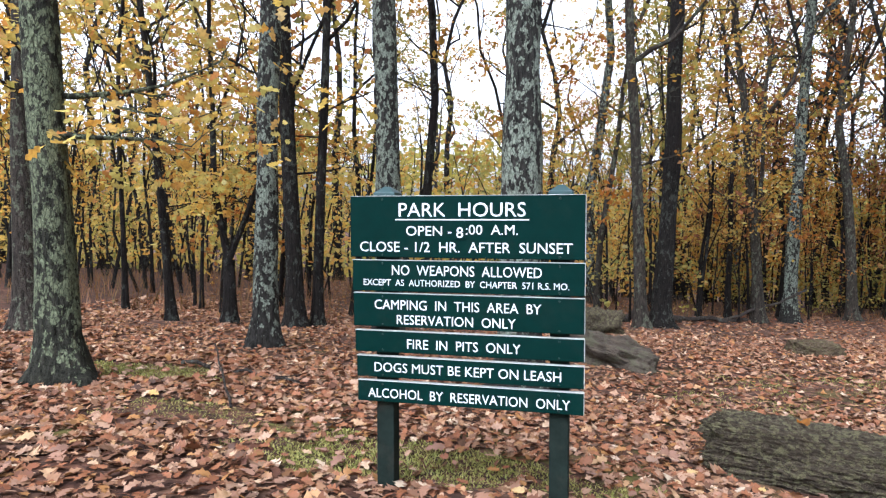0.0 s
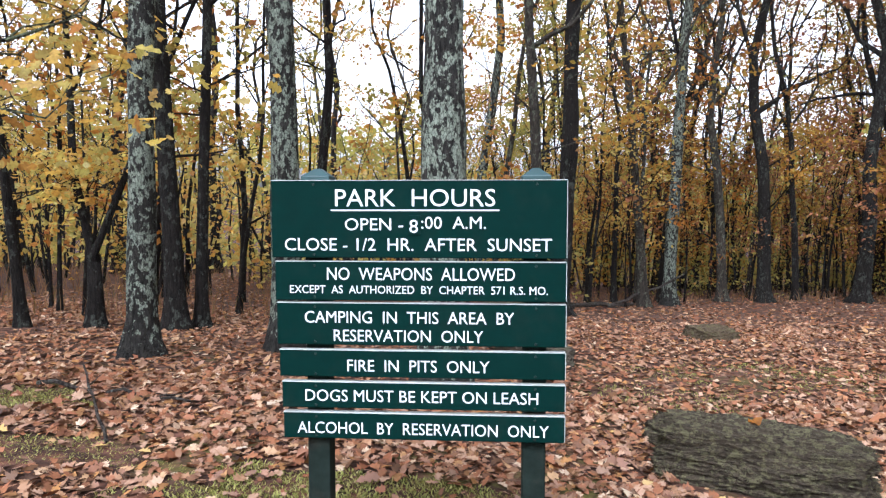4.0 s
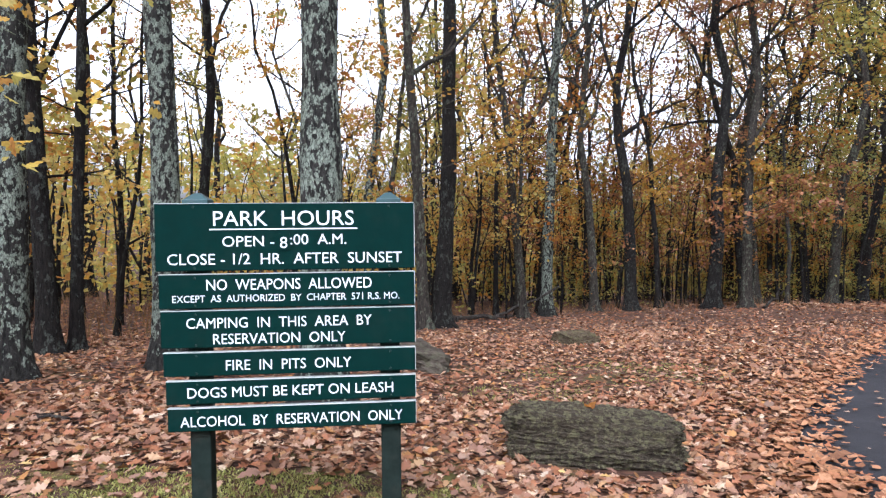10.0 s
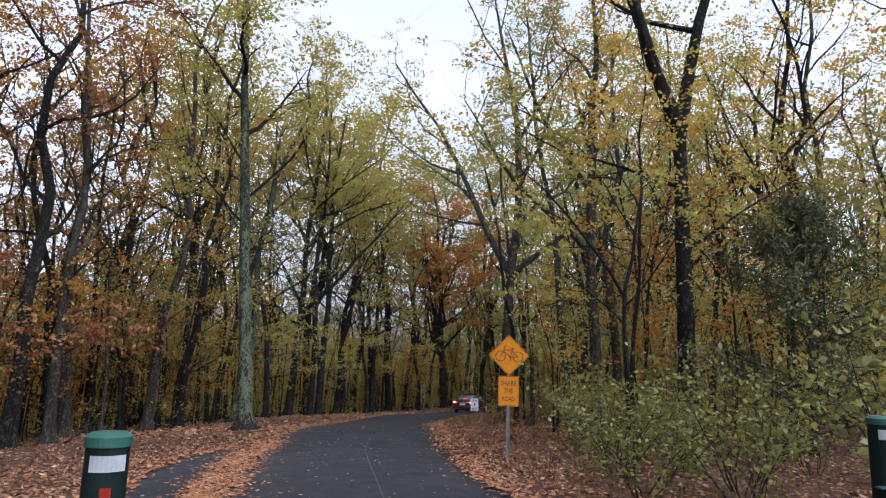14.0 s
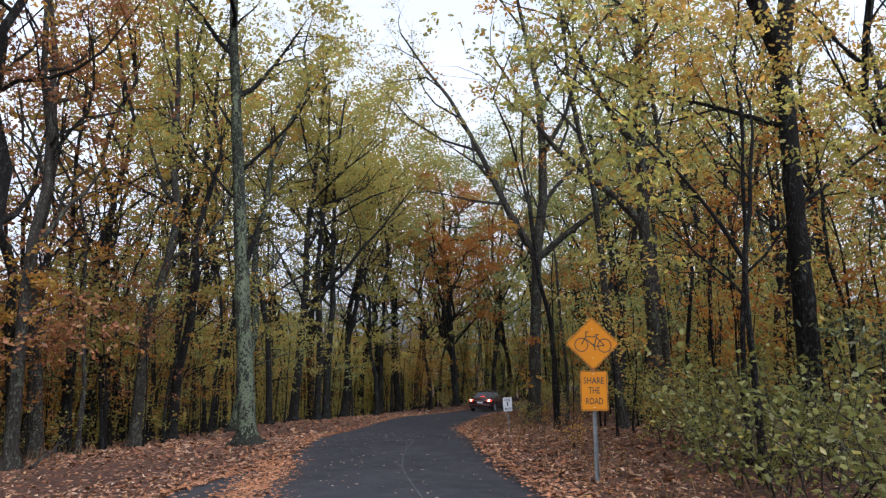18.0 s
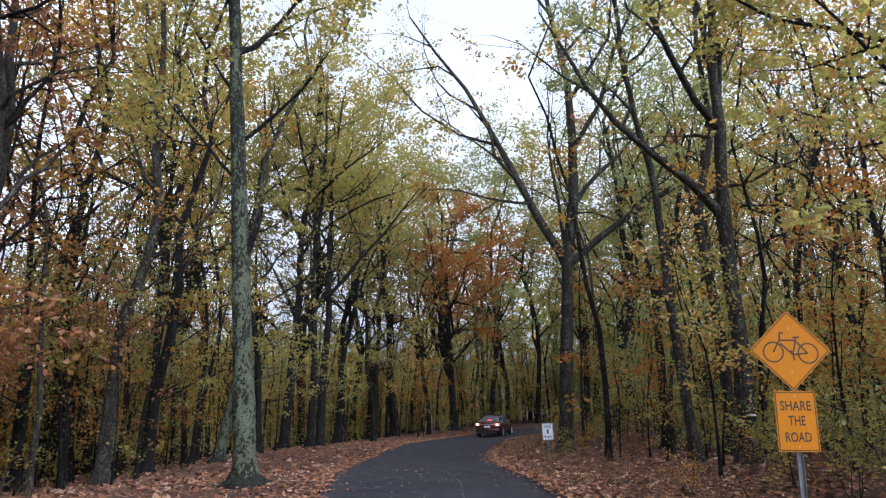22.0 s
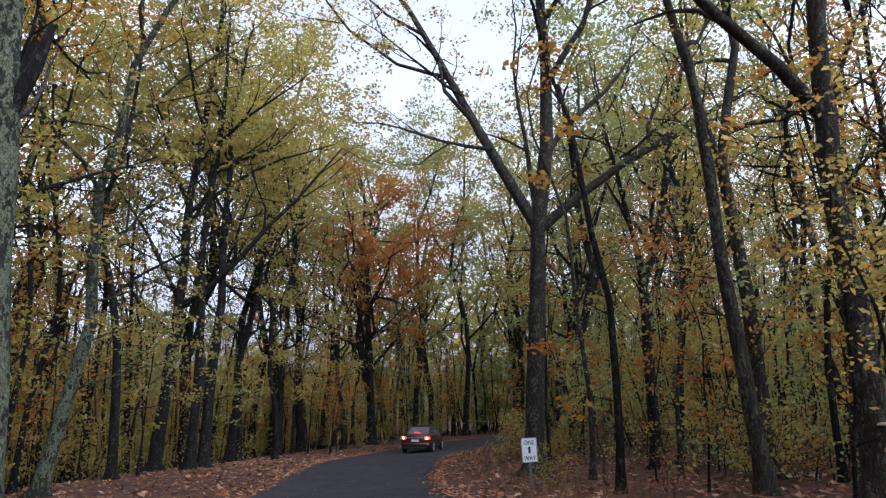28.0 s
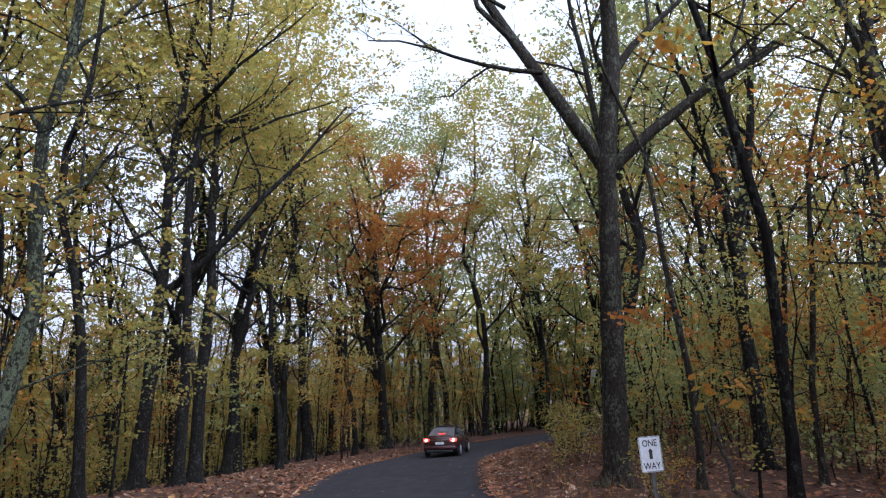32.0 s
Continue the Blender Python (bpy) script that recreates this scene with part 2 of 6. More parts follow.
def litter_ground():
    m, nt, p = shader("leaf_litter_soil", 0.95, 0.15)
    v = coords(nt, (1, 1, 1))
    vor = node(nt, "ShaderNodeTexVoronoi", Scale=11.0, Randomness=1.0)
    warp = node(nt, "ShaderNodeTexNoise", Scale=9.0, Detail=3.0)
    nt.links.new(v, warp.inputs["Vector"])
    mixv = nt.nodes.new("ShaderNodeMix")
    mixv.data_type = "VECTOR"
    mixv.inputs[0].default_value = 0.12
    nt.links.new(v, mixv.inputs[4])
    nt.links.new(warp.outputs["Color"], mixv.inputs[5])
    nt.links.new(mixv.outputs[1], vor.inputs["Vector"])
    sep = nt.nodes.new("ShaderNodeSeparateColor")
    nt.links.new(vor.outputs["Color"], sep.inputs[0])
    col = ramp(nt, sep.outputs[0], [(0.0, (0.0270, 0.0123, 0.0080)), (0.25, (0.0733, 0.0314, 0.0182)), (0.5, (0.0974, 0.0452, 0.0271)), (0.7, (0.0464, 0.0206, 0.0118)), (0.85, (0.1137, 0.0609, 0.0368)), (1.0, (0.0215, 0.0113, 0.0070))])
    edge = ramp(nt, vor.outputs["Distance"], [(0.25, (0, 0, 0)), (0.7, (0.8, 0.8, 0.8))])
    col = blend(nt, edge, col, (0.0183, 0.0084, 0.0052))
    drift = noise_fac(nt, v, 0.45, 4, 0.6)
    col = blend(nt, ramp(nt, drift, [(0.55, (0, 0, 0)), (0.72, (0.55, 0.55, 0.55))]), col, (0.0474, 0.0260, 0.0145))
    moss = ramp(nt, noise_fac(nt, v, 1.3, 6, 0.65), [(0.55, (0, 0, 0)), (0.64, (0.8, 0.8, 0.8))])
    near = nt.nodes.new("ShaderNodeVectorMath")
    near.operation = "DISTANCE"
    near.inputs[1].default_value = (0.6, 4.2, -0.5)
    nt.links.new(v, near.inputs[0])
    fade = ramp(nt, near.outputs["Value"], [(0.0, (1, 1, 1)), (1.0, (1, 1, 1))])
    rng = nt.nodes.new("ShaderNodeMapRange")
    rng.inputs[1].default_value, rng.inputs[2].default_value, rng.inputs[3].default_value, rng.inputs[4].default_value = 2.5, 7.0, 1.0, 0.12
    nt.links.new(near.outputs["Value"], rng.inputs[0])
    mul = nt.nodes.new("ShaderNodeMath")
    mul.operation = "MULTIPLY"
    nt.links.new(moss, mul.inputs[0])
    nt.links.new(rng.outputs[0], mul.inputs[1])
    col = blend(nt, mul.outputs[0], col, (0.0625, 0.0580, 0.0118))
    nt.links.new(col, p.inputs["Base Color"])
    bump(nt, p, vor.outputs["Distance"], 0.6, 0.03)
    return m


def asphalt():
    m, nt, p = shader("worn_asphalt", 0.9, 0.10)
    v = coords(nt)
    grain = noise_fac(nt, v, 160, 3, 0.8)
    col = ramp(nt, grain, [(0.3, (0.012, 0.0115, 0.0125)), (0.7, (0.027, 0.026, 0.0277))])
    wear = noise_fac(nt, v, 0.6, 5, 0.65)
    col = blend(nt, ramp(nt, wear, [(0.4, (0, 0, 0)), (0.7, (0.5, 0.5, 0.5))]), col, (0.037, 0.035, 0.0362))
    damp = noise_fac(nt, v, 2.2, 4, 0.6)
    col = blend(nt, ramp(nt, damp, [(0.55, (0, 0, 0)), (0.7, (0.5, 0.5, 0.5))]), col, (0.023, 0.0225, 0.0235))
    nt.links.new(col, p.inputs["Base Color"])
    nt.links.new(ramp(nt, damp, [(0.4, (0.95, 0.95, 0.95)), (0.75, (0.75, 0.75, 0.75))]), p.inputs["Roughness"])
    bump(nt, p, grain, 0.35, 0.006)
    return m


def plain(name, colour, rough=0.5, metal=0.0, spec=0.4, vary=0.15, scale=14, dirt=(0.05, 0.04, 0.03), dirty=0.15):
    m, nt, p = shader(name, rough, spec)
    v = coords(nt)
    n = noise_fac(nt, v, scale, 5, 0.65)
    lo, hi = tuple(c * (1 - vary) for c in colour), tuple(min(1, c * (1 + vary)) for c in colour)
    col = ramp(nt, n, [(0.3, lo), (0.7, hi)])
    col = blend(nt, ramp(nt, noise_fac(nt, v, scale * 0.35, 6, 0.7), [(0.5, (0, 0, 0)), (0.8, (dirty,) * 3)]), col, dirt)
    nt.links.new(col, p.inputs["Base Color"])
    nt.links.new(ramp(nt, n, [(0.2, (max(0, rough - 0.1),) * 3), (0.8, (min(1, rough + 0.12),) * 3)]), p.inputs["Roughness"])
    p.inputs["Metallic"].default_value = metal
    bump(nt, p, n, 0.15, 0.004)
    return m


def stone(name, a, b, lichen, scale=6.0, layered=1.0):
    m, nt, p = shader(name, 0.95, 0.15)
    v = coords(nt)
    vl = coords(nt, (1, 1, 1 + 2.5 * layered))
    n = noise_fac(nt, vl, scale, 8, 0.72)
    col = ramp(nt, n, [(0.32, a), (0.65, b)])
    lf = ramp(nt, noise_fac(nt, v, scale * 0.8, 7, 0.75), [(0.5, (0, 0, 0)), (0.58, (0.85, 0.85, 0.85))])
    col = blend(nt, lf, col, lichen)
    nt.links.new(col, p.inputs["Base Color"])
    bump(nt, p, n, 1.0, 0.09)
    return m


M_GROUND, M_ROAD = litter_ground(), asphalt()
M_SEAM = plain("pale_road_seam", (0.052, 0.049, 0.047), 0.9, vary=0.3)
M_GREEN = plain("dark_green_sign_paint", (0.0014, 0.0125, 0.0102), 0.7, spec=0.03, vary=0.12, dirty=0.08)
M_EDGE = plain("white_board_edge", (0.30, 0.32, 0.30), 0.6)
M_LETTER = plain("white_routed_letters", (0.55, 0.57, 0.57), 0.5, vary=0.05, dirty=0.03)
M_POST = plain("weathered_green_post", (0.0085, 0.013, 0.0105), 0.85, spec=0.05, vary=0.35, dirty=0.4)
M_CAP = plain("blue_green_cap_paint", (0.009, 0.031, 0.032), 0.5, vary=0.2, dirty=0.3)
M_BOLT = plain("dark_bolt", (0.012, 0.02, 0.018), 0.5, 0.6)
M_PIPE = plain("black_green_pipe", (0.004, 0.009, 0.008), 0.6, spec=0.12, vary=0.3)
M_TEAL = plain("teal_pipe_paint", (0.008, 0.05, 0.043), 0.6, vary=0.3, dirty=0.4)
M_LID = plain("green_lid_paint", (0.012, 0.055, 0.04), 0.5, vary=0.25, dirty=0.3)
M_WHITE = plain("white_reflective_sheet", (0.5, 0.51, 0.52), 0.35, dirty=0.2)
M_RED = plain("red_reflector", (0.30, 0.028, 0.016), 0.3, dirty=0.1)
M_STEEL = plain("galvanised_steel", (0.34, 0.35, 0.35), 0.45, 0.8, vary=0.25)
M_POSTSTEEL = plain("dull_steel_post", (0.13, 0.135, 0.13), 0.6, 0.5, vary=0.3)
M_YELLOW = plain("amber_sign_sheet", (0.37, 0.132, 0.002), 0.55, spec=0.12, vary=0.06, dirty=0.05)
M_SLEEVE = plain("yellow_sleeve", (0.42, 0.24, 0.014), 0.5, vary=0.1)
M_BLACK = plain("black_sign_ink", (0.016, 0.012, 0.010), 0.5)
M_STONE = stone("brown_field_stone", (0.022, 0.017, 0.012), (0.095, 0.075, 0.055), (0.075, 0.07, 0.043))
M_LOGSTONE = stone("dark_lichen_stone", (0.013, 0.009, 0.006), (0.10, 0.078, 0.05), (0.145, 0.135, 0.07), 26.0, 0.5)
M_MOSSROCK = stone("olive_brown_stone", (0.022, 0.017, 0.010), (0.12, 0.085, 0.05), (0.098, 0.085, 0.04), 20.0)
M_DEADWOOD = bark("dead_wood", (0.014, 0.011, 0.009), (0.065, 0.053, 0.043), (0.07, 0.07, 0.058), 0.6)
M_CAR = plain("dark_metallic_car_paint", (0.045, 0.017, 0.016), 0.22, 0.4, 0.6, 0.1)
M_TYRE = plain("tyre_rubber", (0.015, 0.015, 0.015), 0.85)
M_RIM = plain("alloy_rim", (0.45, 0.45, 0.46), 0.35, 0.8)
M_TRIM = plain("black_plastic_trim", (0.012, 0.012, 0.012), 0.6)
M_PLATE = plain("pale_number_plate", (0.5, 0.5, 0.5), 0.5)


def glass_dark():
    m, nt, p = shader("tinted_car_glass", 0.06, 0.6)
    p.inputs["Base Color"].default_value = (0.30, 0.32, 0.34, 1)
    p.inputs["Metallic"].default_value = 0.6
    return m


def lamp_glow(name, colour, strength):
    m, nt, p = shader(name, 0.3, 0.5)
    p.inputs["Base Color"].default_value = (*colour, 1)
    p.inputs["Emission Color"].default_value = (*colour, 1)
    p.inputs["Emission Strength"].default_value = strength
    return m


M_GLASS = glass_dark()
M_TAIL = lamp_glow("lit_tail_lamp", (1.0, 0.05, 0.03), 2.5)
M_BULB = lamp_glow("lit_lamp_bulb", (1.0, 0.55, 0.35), 9.0)


# ---- mesh helpers ----
def link_mesh(name, mesh, material, parent=None, label="", smooth=False):
    ob = new(name, mesh)
    if material and not mesh.materials:
        mesh.materials.append(material)
    if smooth:
        mesh.polygons.foreach_set("use_smooth", np.ones(len(mesh.polygons), bool))
    if parent:
        ob.parent = parent
    if label:
        ob["label"] = label
    return ob


def part(name, bm, material, parent, label="", smooth=False):
    mesh = bpy.data.meshes.new(name)
    bm.to_mesh(mesh)
    bm.free()
    return link_mesh(name, mesh, material, parent, label, smooth)


def np_mesh(name, verts, faces):
    """verts (n, 3) and faces (m, k), all with k corners."""
    verts, faces = np.asarray(verts, np.float32), np.asarray(faces, np.int32)
    mesh = bpy.data.meshes.new(name)
    mesh.vertices.add(len(verts))
    mesh.vertices.foreach_set("co", verts.ravel())
    m, k = faces.shape
    mesh.loops.add(m * k)
    mesh.loops.foreach_set("vertex_index", faces.ravel())
    mesh.polygons.add(m)
    mesh.polygons.foreach_set("loop_start", np.arange(0, m * k, k, dtype=np.int32))
    mesh.update(calc_edges=True)
    return mesh


def empty(name, m, label, category, group="", kind=""):
    ob = new(name)
    ob.empty_display_size = 0.2
    ob.matrix_basis = m
    return tagged(ob, label, category, group, kind)


def box(bm, sx, sy, sz, at=(0, 0, 0), bevel=0.0, turn=None):
    m = Matrix.Translation(at) @ (turn or Matrix()) @ Matrix.Diagonal((sx, sy, sz, 1))
    made = bmesh.ops.create_cube(bm, size=1, matrix=m)["verts"]
    if bevel:
        edges = list({e for v in made for e in v.link_edges})
        bmesh.ops.bevel(bm, geom=edges, offset=bevel, segments=2, affect="EDGES", profile=0.5)


def rod(bm, r0, r1, depth, at=(0, 0, 0), turn=None, segments=20):
    m = Matrix.Translation(at) @ (turn or Matrix())
    bmesh.ops.create_cone(bm, cap_ends=True, segments=segments, radius1=r0, radius2=r1, depth=depth, matrix=m)


def lettering(name, body, width, cap, x, z, y, material, parent, label="", depth=0.002, bold=0.0):
    """A line of text, its foot at z, centred on x, facing -y."""
    data = bpy.data.curves.new(name, "FONT")
    data.body, data.align_x, data.size, data.extrude, data.offset = body, "CENTER", 1.0, 0.0, bold
    data.resolution_u = 3
    tmp = new(name, data)
    deps = bpy.context.evaluated_depsgraph_get()
    mesh = bpy.data.meshes.new_from_object(tmp.evaluated_get(deps))
    bpy.data.objects.remove(tmp)
    mesh.name = name
    co = np.empty(len(mesh.vertices) * 3, np.float32)
    mesh.vertices.foreach_get("co", co)
    co = co.reshape(-1, 3)
    lo, hi = co.min(0), co.max(0)
    fx, fz = width / (hi[0] - lo[0]), cap / (hi[1] - max(lo[1], 0) if lo[1] > -0.05 else 0.72)
    out = np.stack([(co[:, 0] - (lo[0] + hi[0]) / 2) * fx + x, np.full(len(co), y - depth), co[:, 1] * fz + z], 1)
    mesh.vertices.foreach_set("co", out.astype(np.float32).ravel())
    bm = bmesh.new()
    bm.from_mesh(mesh)
    bpy.data.meshes.remove(mesh)
    left = set(bm.verts)
    glyphs = []
    while left:
        seed = left.pop()
        island, heap = {seed}, [seed]
        while heap:
            for e in heap.pop().link_edges:
                for w in e.verts:
                    if w in left:
                        left.discard(w)
                        island.add(w)
                        heap.append(w)
        glyphs.append(island)
    for island in glyphs:
        one = bmesh.new()
        made = {q: one.verts.new(q.co) for q in island}
        for fc in {f for q in island for f in q.link_faces}:
            one.faces.new([made[q] for q in fc.verts])
        part("letter", one, material, parent)
    bm.free()


# ---- the lie of the land ----
def ground_z(x, y):
    """The ground's height: a slope that falls away from the road, with a bank on the far side of the clearing."""
    z = -0.148 - 0.01409 * x - 0.06663 * y
    for a, b, h, s in ((2.3, 5.3, -0.24, 2.2), (16, 5.5, -0.26, 4), (19, 17.5, 0.26, 4.5), (12, 9, 0.16, 4), (53, 23, -0.3, 9), (8, 21.5, -0.28, 5), (37, 29, 0.15, 7), (36, 9, -0.5, 5)):
        z = z + h * np.exp(-((x - a) ** 2 + (y - b) ** 2) / (2 * s * s))
    over = np.clip(y - 27 - 0.12 * np.clip(x, -20, 60), 0, 40)
    z = z - 0.06 * over
    return np.clip(z, -9, 6)


def spline(points, n):
    """A smooth line of n points through those given."""
    p = np.array(points, float)
    p = np.vstack([2 * p[0] - p[1], p, 2 * p[-1] - p[-2]])
    out = []
    for i in range(1, len(p) - 2):
        a, b, c, d = p[i - 1 : i + 3]
        t = np.linspace(0, 1, n, endpoint=False)[:, None]
        out.append(0.5 * (2 * b + (c - a) * t + (2 * a - 5 * b + 4 * c - d) * t**2 + (3 * b - a - 3 * c + d) * t**3))
    return np.vstack(out + [p[-2:-1]])


ROAD_LEFT = spline([(-30, -2), (-12, 0.2), (-2, 0.9), (2.4, 1.9), (3.5, 3.5), (4.0, 4.9), (5.5, 6.5), (8.2, 8.8), (12.3, 12.0), (16.6, 13.4), (24.8, 18.1), (34.5, 22.3), (44.5, 25.9), (52, 27.2), (59, 27.0), (65, 24.0), (69, 18), (70, 9), (66, -4)], 10)
ROAD_RIGHT = spline([(-30, -7.5), (-12, -5.5), (-2, -4.2), (2.6, -2.2), (4.4, -0.4), (5.6, 0.6), (6.7, 1.45), (8.7, 2.7), (11.5, 4.6), (15.8, 7.4), (21.1, 10.7), (28, 14.5), (35, 17.3), (43.5, 19.6), (51, 20.7), (57, 19.8), (61, 16.5), (63, 11), (63, 4), (60, -6)], 10)
TONGUE = spline([(6.2, 5.3), (7.2, 6.2), (9.2, 7.9), (12.5, 10.6), (16.0, 12.9)], 10)


def inside(poly, x, y):
    """Which of the points lie inside the outline."""
    x, y = np.asarray(x), np.asarray(y)
    res = np.zeros(x.shape, bool)
    a = poly
    b = np.roll(poly, -1, 0)
    for (x0, y0), (x1, y1) in zip(a, b):
        if y0 == y1:
            continue
        hit = ((y0 > y) != (y1 > y)) & (x < (x1 - x0) * (y - y0) / (y1 - y0) + x0)
        res ^= hit
    return res


def line_distance(line, x, y):
    d = np.full(np.shape(x), 1e9)
    for px, py in line:
        d = np.minimum(d, (x - px) ** 2 + (y - py) ** 2)
    return np.sqrt(d)


ROAD_OUTLINE = np.vstack([ROAD_LEFT, ROAD_RIGHT[::-1]])


def build_ground():
    def ticks(lo, hi, step, far):
        a, out = np.arange(lo, hi + step, step), []
        s, v = step, hi
        while v < far:
            s *= 1.35
            v += s
            out.append(v)
        before, s, v = [], step, lo
        while v > -far:
            s *= 1.35
            v -= s
            before.append(v)
        return np.array(before[::-1] + list(a) + out)

    xs, ys = ticks(-10, 66, 0.4, 1800), ticks(-8, 44, 0.4, 1800)
    X, Y = np.meshgrid(xs, ys)
    Z = ground_z(X, Y)
    rough = np.array([noise.noise((px * 0.7, py * 0.7, 0)) * 0.035 + noise.noise((px * 2.1, py * 2.1, 5)) * 0.018 for px, py in zip(X.ravel(), Y.ravel())]).reshape(X.shape)
    near_road = inside(ROAD_OUTLINE, X, Y) | (line_distance(ROAD_OUTLINE[::2], X, Y) < 0.8)
    Z = np.where(near_road, Z - 0.012, Z + rough)
    n = len(xs)
    idx = np.arange(X.size).reshape(X.shape)
    faces = np.stack([idx[:-1, :-1], idx[:-1, 1:], idx[1:, 1:], idx[1:, :-1]], -1).reshape(-1, 4)
    mesh = np_mesh("ground", np.stack([X.ravel(), Y.ravel(), Z.ravel()], 1), faces)
    ob = link_mesh("ground", mesh, M_GROUND, smooth=True)
    return tagged(ob, "woodland floor under brown oak leaf litter with mossy patches", "ground", kind="structure")


def build_road():
    n = 260
    def even(line):
        d = np.r_[0, np.cumsum(np.linalg.norm(np.diff(line, axis=0), axis=1))]
        s = np.linspace(0, d[-1], n)
        return np.stack([np.interp(s, d, line[:, 0]), np.interp(s, d, line[:, 1])], 1)
    L, R = even(ROAD_LEFT), even(ROAD_RIGHT)
    rng = np.random.default_rng(4)
    L = L + rng.normal(0, 0.025, L.shape)
    R = R + rng.normal(0, 0.025, R.shape)
    k = 13
    f = np.linspace(0, 1, k)
    P = L[:, None] * (1 - f[None, :, None]) + R[:, None] * f[None, :, None]
    Z = ground_z(P[..., 0], P[..., 1]) + 0.012 + 0.035 * np.sin(np.pi * f)[None]
    top = np.concatenate([P, Z[..., None]], -1)
    low = top.copy()
    low[..., 2] -= 0.08
    verts = np.vstack([top.reshape(-1, 3), low[:, 0], low[:, -1]])
    idx = np.arange(n * k).reshape(n, k)
    faces = [np.stack([idx[:-1, :-1], idx[:-1, 1:], idx[1:, 1:], idx[1:, :-1]], -1).reshape(-1, 4)[:, ::-1]]
    a = n * k + np.arange(n)
    b = a + n
    faces.append(np.stack([idx[:-1, 0], idx[1:, 0], a[1:], a[:-1]], -1))
    faces.append(np.stack([idx[1:, -1], idx[:-1, -1], b[:-1], b[1:]], -1))
    ob = link_mesh("road", np_mesh("road", verts, np.vstack(faces)), M_ROAD, smooth=True)
    return tagged(ob, "narrow curving dark asphalt park road with scattered leaves", "road", kind="structure")


def road_z(x, y):
    return ground_z(x, y) + 0.05


ground = build_ground()
road = build_road()


# ---- trees ----
class Tubes:
    """Gathers tapered limbs into one mesh."""

    def __init__(self):
        self.v, self.f, self.n = [], [], 0

    def add(self, pts, radii, sides, flare=0.0, knots=0.0):
        pts = np.asarray(pts, float)
        n = len(pts)
        d = np.gradient(pts, axis=0)
        d /= np.linalg.norm(d, axis=1, keepdims=True) + 1e-9
        ref = np.array([1.0, 0.1, 0.0]) if abs(d[0][2]) > 0.6 else np.array([0.0, 0.0, 1.0])
        u = np.cross(d, ref)
        u /= np.linalg.norm(u, axis=1, keepdims=True) + 1e-9
        w = np.cross(d, u)
        a = np.linspace(0, 2 * np.pi, sides, endpoint=False)
        r = np.asarray(radii, float)[:, None] * np.ones(sides)[None]
        if flare:
            lobes = 1 + flare * np.maximum(0, np.sin(a * 3 + 0.7) + 0.4 * np.sin(a * 5))[None] * np.exp(-np.linspace(0, n - 1, n) * 0.9)[:, None]
            r = r * lobes
        if knots:
            ph = knots * 7.3
            r = r * (1 + 0.05 * np.sin(2 * a[None] + np.arange(n)[:, None] * 1.7 + ph) + 0.045 * np.sin(5 * a[None] - np.arange(n)[:, None] * 2.3 + ph * 2) + 0.05 * np.sin(np.arange(n)[:, None] * 2.1 + ph))
        ring = pts[:, None] + r[..., None] * (np.cos(a)[None, :, None] * u[:, None] + np.sin(a)[None, :, None] * w[:, None])
        idx = self.n + np.arange(n * sides).reshape(n, sides)
        nxt = np.roll(idx, -1, 1)
        self.v.append(ring.reshape(-1, 3))
        self.f.append(np.stack([idx[:-1], nxt[:-1], nxt[1:], idx[1:]], -1).reshape(-1, 4))
        self.n += n * sides

    def mesh(self, name):
        return np_mesh(name, np.vstack(self.v), np.vstack(self.f))


def turned(v, rng, angle):
    """v turned by about that angle (radians) to a random side."""
    v = v / np.linalg.norm(v)
    side = np.cross(v, rng.normal(size=3))
    side /= np.linalg.norm(side) + 1e-9
    return v * math.cos(angle) + side * math.sin(angle)


def limb_path(start, way, length, rng, n=6, wander=0.18, lift=0.12):
    pts, d = [np.array(start, float)], np.array(way, float) / np.linalg.norm(way)
    for _ in range(n - 1):
        d = d + rng.normal(0, wander, 3) + np.array([0, 0, lift])
        d /= np.linalg.norm(d)
        pts.append(pts[-1] + d * length / (n - 1))
    return np.array(pts)


